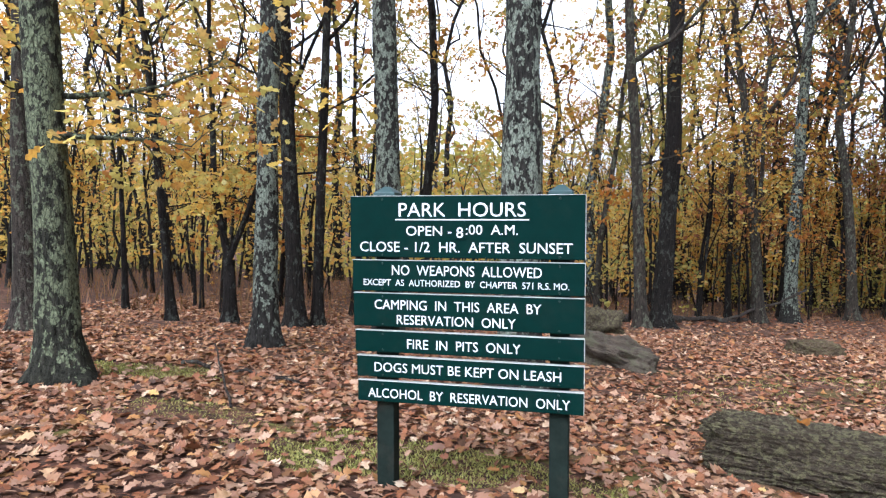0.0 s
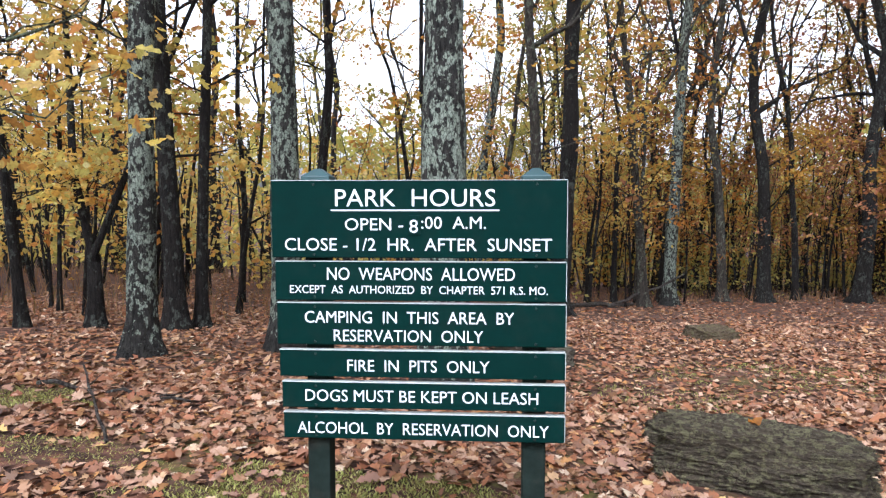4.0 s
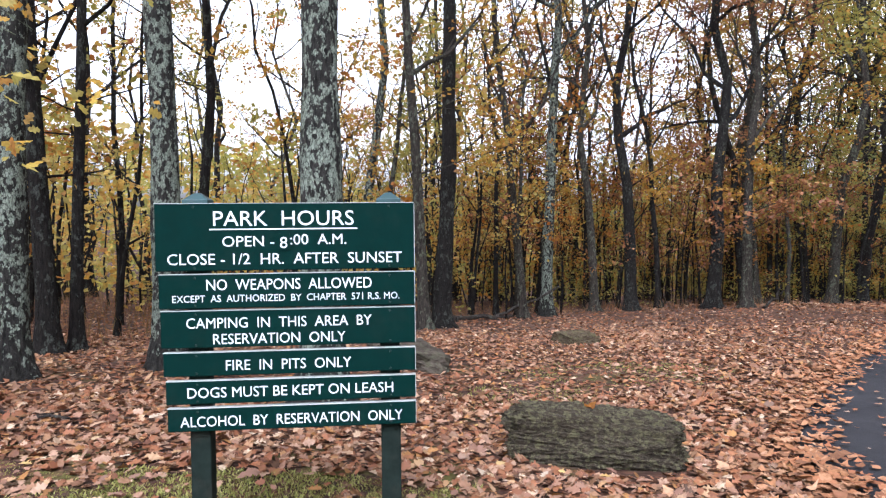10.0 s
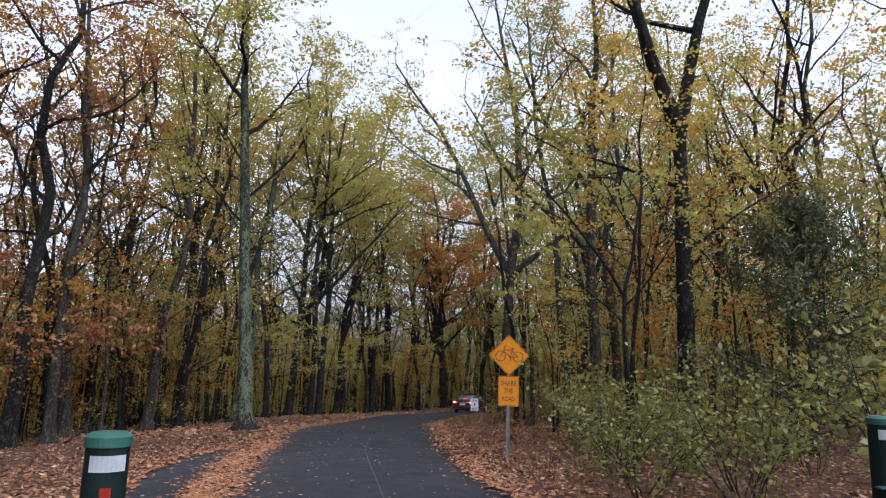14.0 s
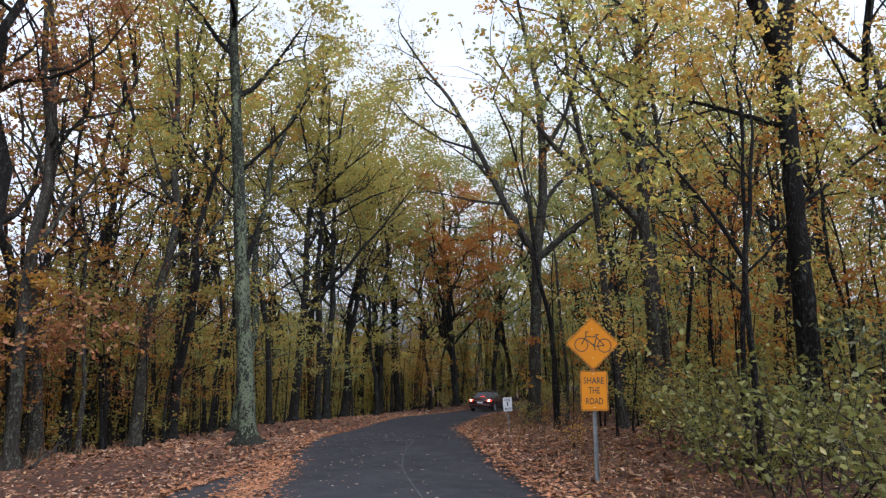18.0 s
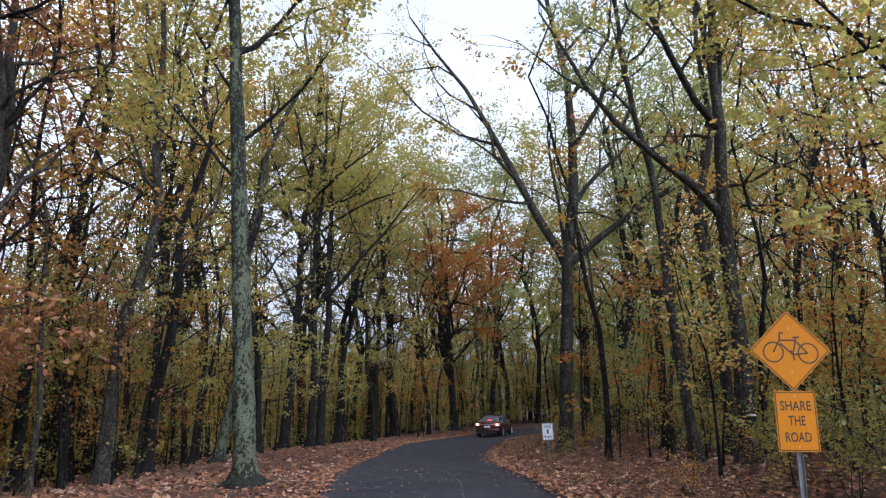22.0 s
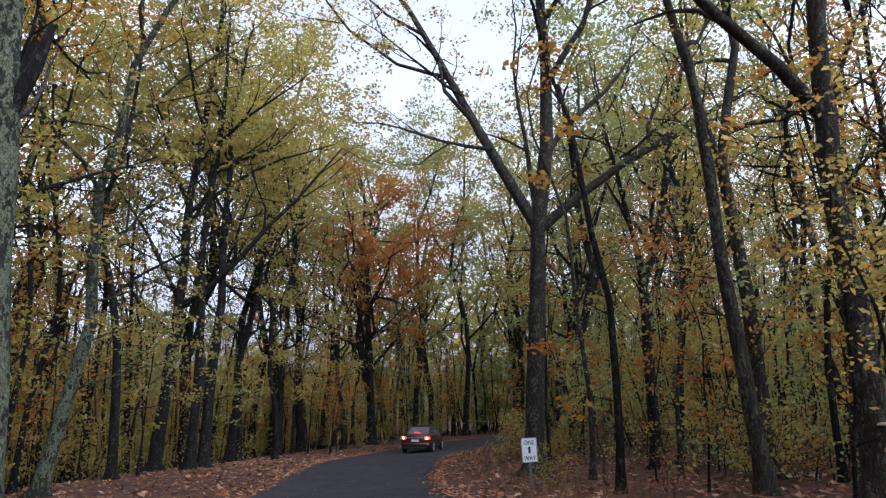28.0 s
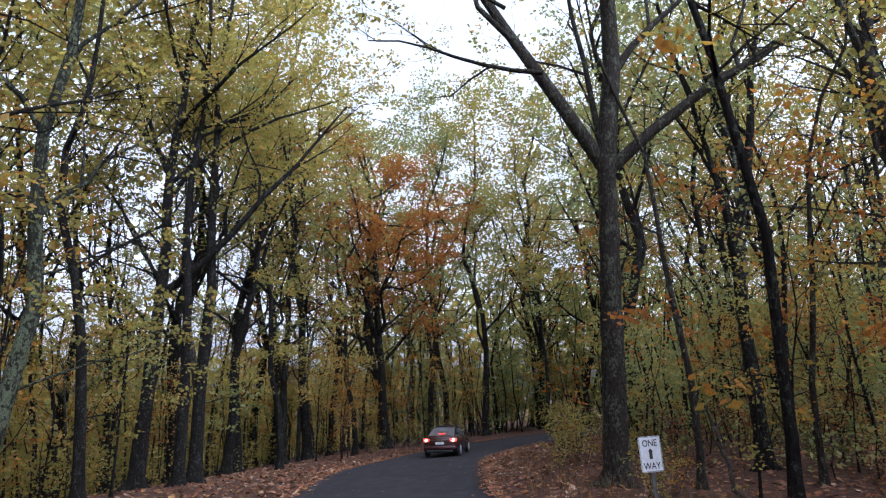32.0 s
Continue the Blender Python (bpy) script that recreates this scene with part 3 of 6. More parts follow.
def leaf_mesh(name, centres, size, rng, droop=0.25, lobed=False, width=0.34, level=0.55):
    """Leaves round the given points: each a blade folded along its rib."""
    n = len(centres)
    s = size * rng.uniform(0.6, 1.3, n)[:, None]
    d = rng.normal(size=(n, 3)) * np.array([1, 1, level]) + np.array([0, 0, -droop])
    d /= np.linalg.norm(d, axis=1, keepdims=True)
    side = np.cross(d, rng.normal(size=(n, 3)) * np.array([0.7, 0.7, 1.2]))
    side /= np.linalg.norm(side, axis=1, keepdims=True)
    up = np.cross(side, d)
    if lobed:
        prof = [(0.0, 0.0), (0.22, 0.24), (0.36, 0.13), (0.55, 0.36), (0.66, 0.16), (0.85, 0.22), (1.0, 0.0)]
        left = [centres + s * (d * t + side * w + up * (0.25 * w)) for t, w in prof]
        right = [centres + s * (d * t - side * w + up * (0.25 * w)) for t, w in prof[1:-1]]
        V = np.stack(left + right, 1).reshape(-1, 3)
        k = 12
        tri = [(0, 1, 7), (1, 2, 8), (1, 8, 7), (2, 3, 9), (2, 9, 8), (3, 4, 10), (3, 10, 9), (4, 5, 11), (4, 11, 10), (5, 6, 11)]
        F = (np.arange(n)[:, None, None] * k + np.array(tri)[None]).reshape(-1, 3)
        return np_mesh(name, V, F)
    fold = 0.3 * rng.uniform(0.3, 1.2, n)[:, None]
    V = np.stack([centres, centres + s * (0.45 * d + width * side + fold * 0.3 * up), centres + s * d, centres + s * (0.45 * d - width * side + fold * 0.3 * up)], 1).reshape(-1, 3)
    base = np.arange(n)[:, None] * 4
    F = np.vstack([base + np.array([0, 1, 2]), base + np.array([0, 2, 3])])
    return np_mesh(name, V, F)


def tree(name, label, x, y, r, height, lean=(0, 0), leaves=GOLD, wood=BARK_BROWN, seed=0, clear=0.4, limbs=(), n_limbs=7, spread=0.3, count=3600, size=0.17,
         sides=12, group="woodland trees", fork=None, low=0, sink=0.0, bend=0.22, lobed=False, flare=0.45, limb_parts=True, at_origin=False, twiggy=3, light=False, puff=0.3, elev=(0.35, 1.1), limb_wood=None, stubs=(), thin_wood=False, clump=24, wander=0.24, boughs=()):
    """A broadleaved tree. limbs: (height, azimuth, elevation, length, radius) of limbs that stand out; n_limbs more grow by chance above the clear trunk.
    fork: the height at which the trunk divides into those limbs. boughs: (x, y, z, azimuth, elevation, length, radius) of branches that leave a limb there."""
    rng = np.random.default_rng(1000 + seed)
    z0 = 0.0
    base = empty(name, pose(x, y, (float(ground_z(x, y)) - sink) if not at_origin else 0.0), label, "tree", group)
    top = fork or height
    n = 14 if light else 26
    h = np.r_[-0.15, 0.04, 0.16, 0.4, np.linspace(0.9, top, n - 4)]
    ph = rng.uniform(0, 6.28, 6)
    wav = np.stack([np.sin(h * 0.42 + ph[k]) + 0.5 * np.sin(h * 0.95 + ph[k + 2]) + 0.22 * np.sin(h * 2.3 + ph[k + 4]) for k in (0, 1)], 1)
    wav -= wav[3]
    wav *= bend * 0.42 * np.clip((h - 0.4) / 7, 0, 1.6)[:, None]
    path = np.stack([lean[0] * h + wav[:, 0], lean[1] * h + wav[:, 1], h], 1)
    frac = np.clip(h / height, 0, 1)
    rad = r * (1 - 0.72 * frac ** 0.9) * (1 + 0.75 * np.exp(-np.clip(h, 0, 9) / 0.22))
    tb = Tubes()
    tb.add(path, rad, sides, flare, 0.0 if light else 1.0 + seed)
    ends = []

    def at_height(z):
        i = np.interp(z, h, np.arange(n))
        j = int(min(i, n - 2))
        return path[j] + (path[j + 1] - path[j]) * (i - j), np.interp(z, h, rad)

    def grow(tubes, start, way, length, r0, level, wander=wander, lift=0.10):
        k = 7 if level == 1 else 5 if level == 2 else 4
        p = limb_path(start, way, length, rng, k, wander, lift)
        rr = r0 * (1 - 0.8 * np.linspace(0, 1, k))
        if not light or level < 3:
            step = 1 if not light or level == 1 else 2
            if thin_wood:
                step = 2 if level == 1 else 4
            tubes.add(p[::step], rr[::step], (8 if level == 1 else 5 if level == 2 else 3) if not light else (4 if level == 1 and not thin_wood else 3))
        if level < 3:
            m = (5 if level == 1 else twiggy) + rng.integers(0, 2)
            for t in np.linspace(0.3, 1.0, m):
                i = t * (k - 1)
                j = int(min(i, k - 2))
                q = p[j] + (p[j + 1] - p[j]) * (i - j)
                grow(tubes, q, turned(p[j + 1] - p[j], rng, rng.uniform(0.45, 1.0)), length * rng.uniform(0.35, 0.6), max(0.006, np.interp(t, np.linspace(0, 1, k), rr) * 0.62), level + 1, 0.26, 0.06)
        else:
            ends.append(p[1:])
        if level == 2:
            ends.append(p[1:])

    todo = []
    for z, az, el, ln, rl in limbs:
        todo.append((min(z, top), math.radians(az), math.radians(el), ln, rl))
    for i in range(n_limbs):
        z = height * (clear + (1 - clear) * (i + rng.uniform(0.1, 0.9)) / max(1, n_limbs))
        if fork:
            break
        az = i * 2.4 + rng.uniform(-0.5, 0.5)
        ln = height * spread * rng.uniform(0.7, 1.25) * (1.15 - 0.6 * (z / height))
        todo.append((z, az, rng.uniform(*elev), ln, 0.0))
    for i in range(low):
        z = height * rng.uniform(0.12, clear)
        todo.append((z, rng.uniform(0, 6.28), rng.uniform(0.0, 0.5), height * spread * rng.uniform(0.3, 0.6), r * 0.16))
    if not fork:
        p = limb_path(path[-1], path[-1] - path[-2], height * 0.12, rng, 5, 0.15, 0.1)
        tb.add(p, rad[-1] * (1 - 0.8 * np.linspace(0, 1, 5)), 6)
        ends.append(p[1:])
    for z, az, el, ln, rl in stubs:
        s, rt = at_height(z)
        az, el = math.radians(az), math.radians(el)
        way = np.array([math.cos(az) * math.cos(el), math.sin(az) * math.cos(el), math.sin(el)])
        p = limb_path(s, way, ln + rt, rng, 6, 0.05, 0.16)
        st = Tubes()
        st.add(np.vstack([p, p[-1:] + 0.01]), rl * np.array([1.2, 1.0, 0.85, 0.75, 0.62, 0.4, 0.02]), 8)
        link_mesh('broken_limb', st.mesh('broken_limb'), limb_wood or wood, base, 'broken dead limb stub')
    mesh_limbs = []
    for z, az, el, ln, rl in todo:
        s, rt = at_height(z)
        lt = Tubes() if limb_parts else tb
        way = np.array([math.cos(az) * math.cos(el), math.sin(az) * math.cos(el), math.sin(el)])
        grow(lt, s - way * rt * 0.3, way, ln, rl or min(rt * 0.62, 0.028 * ln + 0.02), 1, 0.1 if rl else wander, 0.03 if rl else 0.1)
        if limb_parts:
            mesh_limbs.append(lt.mesh("limb"))
    for bx, by, bz, az, el, ln, rl in boughs:
        az, el = math.radians(az), math.radians(el)
        lt = Tubes()
        grow(lt, np.array([bx, by, bz]), np.array([math.cos(az) * math.cos(el), math.sin(az) * math.cos(el), math.sin(el)]), ln, rl, 1, 0.12, 0.02)
        mesh_limbs.append(lt.mesh("limb"))
    link_mesh("trunk", tb.mesh("trunk"), wood, base, smooth=True)
    for ml in mesh_limbs:
        link_mesh("limb", ml, limb_wood or wood, base, smooth=True)
    tips = np.vstack(ends)
    sprays = tips[rng.integers(0, len(tips), max(4, count // clump))] + rng.normal(0, 1, (max(4, count // clump), 3)) * np.array([puff, puff, puff * 0.5])
    reach = size * 1.4
    centres = sprays[rng.integers(0, len(sprays), count)] + rng.normal(0, 1, (count, 3)) * np.array([reach, reach, reach * 0.45])
    link_mesh("crown", leaf_mesh("crown", centres, size, rng, lobed=lobed), leaves, base)
    return base


# ---- the trees that stand out ----
LICHEN_LABEL = "oak with grey bark mottled by pale green lichen"
FORK = 8.1
R_FORK = 8.2
DARK_LABEL = "slender dark-barked oak with thinning autumn leaves"
tree("oak_tree", "thick oak trunk crusted with pale lichen behind the park sign", 0.34, 6.85, 0.215, 17, (0.0, 0.0), GOLD, BARK_LICHEN, 1, clear=0.55, sides=18, count=1500, size=0.11)
tree("oak_tree", "lichen-mottled oak trunk beyond the park sign", -1.46, 8.75, 0.18, 17, (-0.02, 0), GOLD, BARK_LICHEN, 2, clear=0.55, sides=18, count=1500, size=0.11)
tree("oak_tree", "lichen-spotted oak with a flared black foot", -2.85, 8.0, 0.15, 16, (0.005, 0), GOLD, BARK_LICHEN, 3, clear=0.5, sides=18, flare=0.6, count=1500, size=0.11)
tree("oak_tree", "green-lichened oak with low golden branches", -3.45, 5.3, 0.165, 15, (-0.05, -0.01), GOLD, BARK_PALE, 4, clear=0.45, sides=16, flare=0.7,
     limbs=((2.1, 5, 4, 1.2, 0.03), (2.4, 30, 6, 1.5, 0.03), (3.3, -15, 12, 1.6, 0.035), (3.9, 15, 16, 1.9, 0.035)), size=0.13, count=1050, lobed=True, n_limbs=2, clump=9)
for x, y, r, lx, ly, h, lv, wd, sd in (
    (-6.0, 7.8, 0.16, -0.03, 0.0, 14, GOLD, BARK_BROWN, 5), (-3.3, 10.1, 0.14, -0.03, 0, 15, GOLD, BARK_DARK, 6), (-3.05, 10.4, 0.09, 0.0, 0, 13, GOLD, BARK_DARK, 7),
    (-5.1, 9.6, 0.07, -0.09, -0.01, 10, GOLD, BARK_DARK, 8), (2.5, 14.3, 0.13, -0.07, -0.01, 15, AMBER, BARK_BROWN, 9),
    (6.6, 20.4, 0.15, -0.09, -0.02, 16, AMBER, BARK_BROWN, 11)):
    tree("oak_tree", DARK_LABEL if wd is BARK_DARK else "grey-brown oak trunk with golden leaves", x, y, r, h, (lx, ly), lv, wd, sd, clear=0.3, count=1600, low=3, size=0.115, light=True)
tree("oak_tree", "small dark oak split low into a narrow V", -4.35, 10.0, 0.095, 11, (-0.02, 0), GOLD, BARK_DARK, 12, fork=1.0,
     limbs=((0.9, 180, 72, 8, 0.065), (1.0, 10, 68, 7, 0.055)), count=900, size=0.12)
tree("oak_tree", "large dark oak at the clearing's edge", 2.95, 14.8, 0.2, 18, (0.025, 0), AMBER, BARK_DARK, 10, clear=0.4)
tree("oak_tree", LICHEN_LABEL, 7.8, 21.6, 0.21, 18, (-0.02, 0.0), AMBER, BARK_LICHEN, 13, clear=0.45)
def wood_oaks(rows):
    """Rows of x, y, radius, lean in x and y, height, leaves, bark, seed."""
    for x, y, r, lx, ly, h, lv, wd, sd in rows:
        tree("oak_tree", DARK_LABEL if wd is BARK_DARK else "grey-brown oak with leaves turning yellow", x, y, r, h, (lx, ly), lv, wd, sd, clear=0.32, count=2800 if x < 22 else 2000 if x < 32 or y < 10 else 3200, low=3, size=0.145, light=True, spread=0.36, bend=0.6)


# along the clearing
wood_oaks((
    (10.3, 23.4, 0.17, -0.06, 0.02, 17, AMBER, BARK_BROWN, 14), (11.7, 23.3, 0.23, -0.035, 0.01, 18, AMBER, BARK_DARK, 15), (13.2, 24.0, 0.12, -0.05, 0.0, 15, RUSSET, BARK_DARK, 16),
    (14.6, 22.6, 0.26, 0.03, -0.03, 18, RUSSET, BARK_DARK, 17), (15.6, 22.0, 0.19, -0.02, 0.03, 17, RUSSET, BARK_BROWN, 18), (16.6, 23.6, 0.17, -0.05, 0.09, 15, AMBER, BARK_DARK, 19),
    (21.95, 25.25, 0.23, 0.028, -0.055, 19, OLIVE, BARK_BROWN, 20), (18.24, 25.25, 0.25, -0.03, 0.06, 18, RUSSET, BARK_BROWN, 21), (20.7, 27.6, 0.14, -0.01, 0.02, 17, AMBER, BARK_DARK, 22),
    (22.9, 28.2, 0.2, -0.005, 0.01, 18, AMBER, BARK_DARK, 23),
))
# left of the road
wood_oaks((
    (25.5, 27.4, 0.22, 0.038, -0.075, 19, OLIVE, BARK_DARK, 24), (26.6, 28.7, 0.17, 0.0, 0.0, 18, OLIVE, BARK_DARK, 25), (34.5, 29.9, 0.19, -0.01, 0.03, 19, OLIVE, BARK_DARK, 26),
    (29.5, 27.7, 0.23, 0.042, -0.131, 20, OLIVE, BARK_PALE, 27), (43.0, 41.0, 0.26, 0.01, -0.03, 18, OLIVE, BARK_DARK, 28), (44.3, 38.5, 0.18, -0.02, 0.05, 17, AMBER, BARK_DARK, 29),
    (46.9, 33.7, 0.25, 0.036, -0.11, 19, OLIVE, BARK_DARK, 30), (54.3, 35.1, 0.26, 0.009, -0.028, 19, OLIVE, BARK_DARK, 33), (61.0, 35.4, 0.2, 0.01, -0.02, 17, AMBER, BARK_DARK, 34),
))
# right of the road
wood_oaks((
    (33.6, 7.6, 0.24, 0.0, 0.0, 18, GREEN, BARK_BROWN, 36), (30.0, 3.2, 0.12, 0.02, -0.03, 12, OLIVE, BARK_DARK, 37), (23.6, 0.4, 0.13, 0.0, 0.02, 14, GOLD, BARK_DARK, 48),
    (28.0, -0.6, 0.2, 0.0, 0.0, 17, OLIVE, BARK_DARK, 49), (20.5, -3.2, 0.15, -0.05, 0.09, 15, OLIVE, BARK_DARK, 50), (24.5, -4.5, 0.16, 0.0, 0.03, 16, GOLD, BARK_DARK, 51),
    (28.6, 5.6, 0.09, 0.03, -0.07, 13, AMBER, BARK_DARK, 38), (38.8, 9.7, 0.11, 0.03, -0.08, 12, OLIVE, BARK_DARK, 39),
))
tree("oak_tree", "pale lichen-covered oak with a broken limb stub beside the road", 19.5, 17.25, 0.27, 19, (-0.045, 0.06), OLIVE, BARK_PALE, 40, limb_wood=BARK_DARK, clear=0.5, sides=16, flare=0.9, count=6500, n_limbs=6, size=0.16, spread=0.24, bend=0.1,
     stubs=((5.2, -62, 58, 1.25, 0.11),), limbs=((8.2, -50, 45, 4.5, 0.06), (7.2, 150, 35, 4, 0.05), (9.5, 120, 45, 4, 0.05)))
tree("oak_tree", "dark oak with a long arching limb over the road", 39.1, 32.0, 0.3, 24, (0.02, -0.05), OLIVE, BARK_DARK, 41, clear=0.42, sides=14, count=22000, n_limbs=9, bend=0.12, spread=0.3,
     limbs=((7.3, -74, 36, 11.5, 0.17), (7.9, 120, 55, 4.5, 0.09), (12.0, -68, 34, 8, 0.12), (12.2, 108, 62, 7, 0.11), (14.5, -95, 40, 8, 0.1)), stubs=((9.3, 110, 25, 0.9, 0.07), (10.6, 100, 30, 0.7, 0.06)), size=0.145)
for x, y, r, sd in ((39.5, 30.4, 0.23, 141), (40.3, 30.3, 0.27, 142)):
    tree("oak_tree", "straight dark oak standing close beside its twin", x, y, r, 21, (0.015, -0.01), OLIVE, BARK_DARK, sd, clear=0.48, count=4200, size=0.18, light=True, spread=0.3, bend=0.3)
tree("oak_tree", "bare-topped forked oak beside the one-way sign", 35.15, 14.1, 0.325, 22, (-0.004, -0.045), OLIVE, BARK_BROWN, 42, sides=16, fork=FORK, count=5600, size=0.125, bend=0.06,
     limbs=((FORK - 0.2, 112, 60, 16, 0.21), (FORK, -50, 82, 17, 0.27), (FORK - 0.3, -68, 36, 12, 0.18), (FORK, 60, 75, 9, 0.1)),
     boughs=((-0.55, 1.05, 10.7, 106, 2, 4.8, 0.075), (-0.95, 1.9, 12.6, 128, 24, 4.5, 0.06), (0.1, -0.75, 10.6, -70, 56, 6.5, 0.12), (0.9, -3.1, 10.4, -100, 20, 4.0, 0.06)))
tree("oak_tree", "rust-leaved oak with crooked low limbs at the road's bend", 63.0, 32.0, 0.34, 21, (-0.03, 0.05), ORANGE, BARK_DARK, 43, clear=0.26, count=20000, n_limbs=15, size=0.22, spread=0.4, elev=(0.1, 0.8),
     limbs=((5.3, 112, 36, 8, 0.16), (5.8, -62, 48, 7, 0.14), (7.0, 105, 66, 9, 0.19)))
tree("oak_tree", "dark oak forked at head height above the brush", 38.3, 10.45, 0.22, 18, (0.0, 0.0), GREEN, BARK_DARK, 44, fork=6.2, count=3600, size=0.125,
     limbs=((6.0, 100, 84, 10, 0.1), (6.2, -68, 64, 12, 0.16), (6.1, 20, 70, 7, 0.08)))
tree("oak_tree", "leaning mossy oak trunk at the road's edge", 28.3, 8.35, 0.17, 18, (-0.033, 0.1), GREEN, BARK_BROWN, 45, clear=0.5, count=6000, size=0.12, lobed=True)
forked_oak = tree("oak_tree", "tall brown forked oak with a pale bracket fungus", 26.6, 6.9, 0.25, 18, (0.0, -0.01), AMBER, BARK_BROWN, 46, clear=0.5, count=6000, size=0.115, lobed=True, limbs=((6.5, 105, 50, 8, 0.14), (9, 140, 40, 7, 0.12)))
tree("oak_tree", "massive dark oak rising out of green brush", 19.7, 2.75, 0.245, 19, (-0.01, 0.0), OLIVE, BARK_DARK, 47, bend=0.05, fork=R_FORK, sides=14, count=6500, limbs=((6.6, 110, 22, 5, 0.06), (R_FORK, 112, 64, 11, 0.2), (R_FORK - 0.2, -66, 75, 11, 0.19), (4.9, -60, 20, 4, 0.05)), size=0.125, lobed=True)


tree("young_tree", "slender forked young oak with yellowing leaves above the shrubs", 16.85, 3.6, 0.065, 9.5, (-0.02, 0.03), OLIVE, BARK_DARK, 52, fork=3.7, count=2600, size=0.11, lobed=True, group="understorey saplings", bend=0.4,
     limbs=((3.5, 125, 62, 4.6, 0.04), (3.7, -40, 70, 4.8, 0.045), (2.9, 150, 40, 2.6, 0.025), (3.3, -90, 35, 2.8, 0.025)))
tree("young_tree", "golden young tree in front of the big dark oak", 18.4, 3.9, 0.06, 10.5, (0.0, 0.0), GOLD, BARK_DARK, 53, clear=0.42, count=2600, size=0.115, lobed=True, n_limbs=7, spread=0.26, group="understorey saplings", bend=0.4)


# ---- the wood behind: saplings and trees built once and copied ----
def scatter(n, inside_fn, rng, gap, taken):
    out = []
    tries = 0
    while len(out) < n and tries < n * 60:
        tries += 1
        p = inside_fn(rng)
        if all((p[0] - q[0]) ** 2 + (p[1] - q[1]) ** 2 > gap * gap for q in taken) and not inside(ROAD_OUTLINE, np.array([p[0]]), np.array([p[1]]))[0]:
            out.append(p)
            taken.append(p)
    return out


TAKEN = [(o.location.x, o.location.y) for o in scene.objects if o.name.startswith("oak_tree")]
MODELS = {}
for key, lv, wd, sd in (("a", AMBER, BARK_DARK, 61), ("b", GOLD, BARK_BROWN, 62), ("c", RUSSET, BARK_DARK, 63), ("d", OLIVE, BARK_DARK, 64), ("e", GREEN, BARK_BROWN, 65), ("f", OLIVE, BARK_LICHEN, 66), ("o", ORANGE, BARK_DARK, 67)):
    MODELS["tall" + key] = tree("oak_tree", "distant woodland oak with a tall bare trunk and autumn crown", 0, 0, 0.17, 17, (0.02, -0.02), lv, wd, sd, clear=0.34, count=2400, size=0.16, sides=6, limb_parts=False, at_origin=True, n_limbs=8, spread=0.36, low=2, twiggy=2, light=True, puff=0.35, flare=0.0, bend=0.8)
for key, lv, wd, sd in (("a", AMBER, BARK_DARK, 71), ("b", GOLD, BARK_DARK, 72), ("c", RUSSET, BARK_DARK, 73), ("d", OLIVE, BARK_DARK, 74), ("e", GREEN, BARK_DARK, 75), ("o", ORANGE, BARK_DARK, 76)):
    MODELS["sap" + key] = tree("young_tree", "thin understorey sapling with sparse autumn leaves", 0, 0, 0.042, 6.5, (0.04, 0.02), lv, wd, sd, clear=0.16, count=620, size=0.125, sides=4, limb_parts=False, at_origin=True, n_limbs=8, spread=0.26, light=True, thin_wood=True, flare=0.0, puff=0.16, group="understorey saplings", bend=0.9, twiggy=2, clump=8)
for key, lv, wd, sd in (("a", AMBER, BARK_DARK, 91), ("d", OLIVE, BARK_DARK, 92), ("o", ORANGE, BARK_BROWN, 93), ("c", RUSSET, BARK_DARK, 94)):
    MODELS["pole" + key] = tree("oak_tree", "slim dark pole-stage oak crowded among its neighbours", 0, 0, 0.085, 12, (0.02, 0.015), lv, wd, sd, clear=0.38, count=420, size=0.15, sides=6, limb_parts=False, at_origin=True, n_limbs=6, spread=0.24, low=4, light=True, thin_wood=True, flare=0.0, puff=0.2, bend=1.0, twiggy=2)

for key, lv, wd, sd in (("d", OLIVE, BARK_DARK, 81), ("e", GREEN, BARK_DARK, 82), ("a", AMBER, BARK_DARK, 83)):
    MODELS["big" + key] = tree("oak_tree", "broad-crowned oak closing the view down the road", 0, 0, 0.24, 20, (0.01, -0.01), lv, wd, sd, clear=0.2, count=7600, size=0.21, sides=8, limb_parts=False, at_origin=True, n_limbs=11, spread=0.4, twiggy=2, light=True, puff=0.4, flare=0.0, bend=0.9, clump=12)
rng = np.random.default_rng(77)


def far_side(rng):
    """The wooded slope beyond the clearing and the left of the road."""
    x = rng.uniform(-32, 78)
    edge = 12 + max(0, min(1, (x + 2) / 10)) * 11 + max(0, x - 8) * 0.16
    return x, edge + rng.uniform(0, 1) ** 1.3 * 38


def near_side(rng):
    """The wood to the right of the road."""
    x = rng.uniform(16, 82)
    edge = np.interp(x, [16, 30, 44, 60, 82], [-1, 4, 10, 12, 2])
    return x, edge - rng.uniform(0, 1) ** 1.2 * 36


def right_shade_wood(rng):
    """Oaks added behind the brush right of the road, mostly unseen, to shade it."""
    x = rng.uniform(12, 78)
    return x, float(np.interp(x, [12, 30, 44, 60, 78], [-6, 0, 6, 6, -4])) - rng.uniform(0, 1) ** 1.2 * 26


def ahead(rng):
    return rng.uniform(62, 110), rng.uniform(-25, 60)


# Oaks added out of view behind the start; their distance sets the clearing's light.
def behind(rng):
    a, d = rng.uniform(math.pi * 0.75, math.pi * 1.8), rng.uniform(18, 36)
    return 2 + d * math.cos(a), d * math.sin(a)


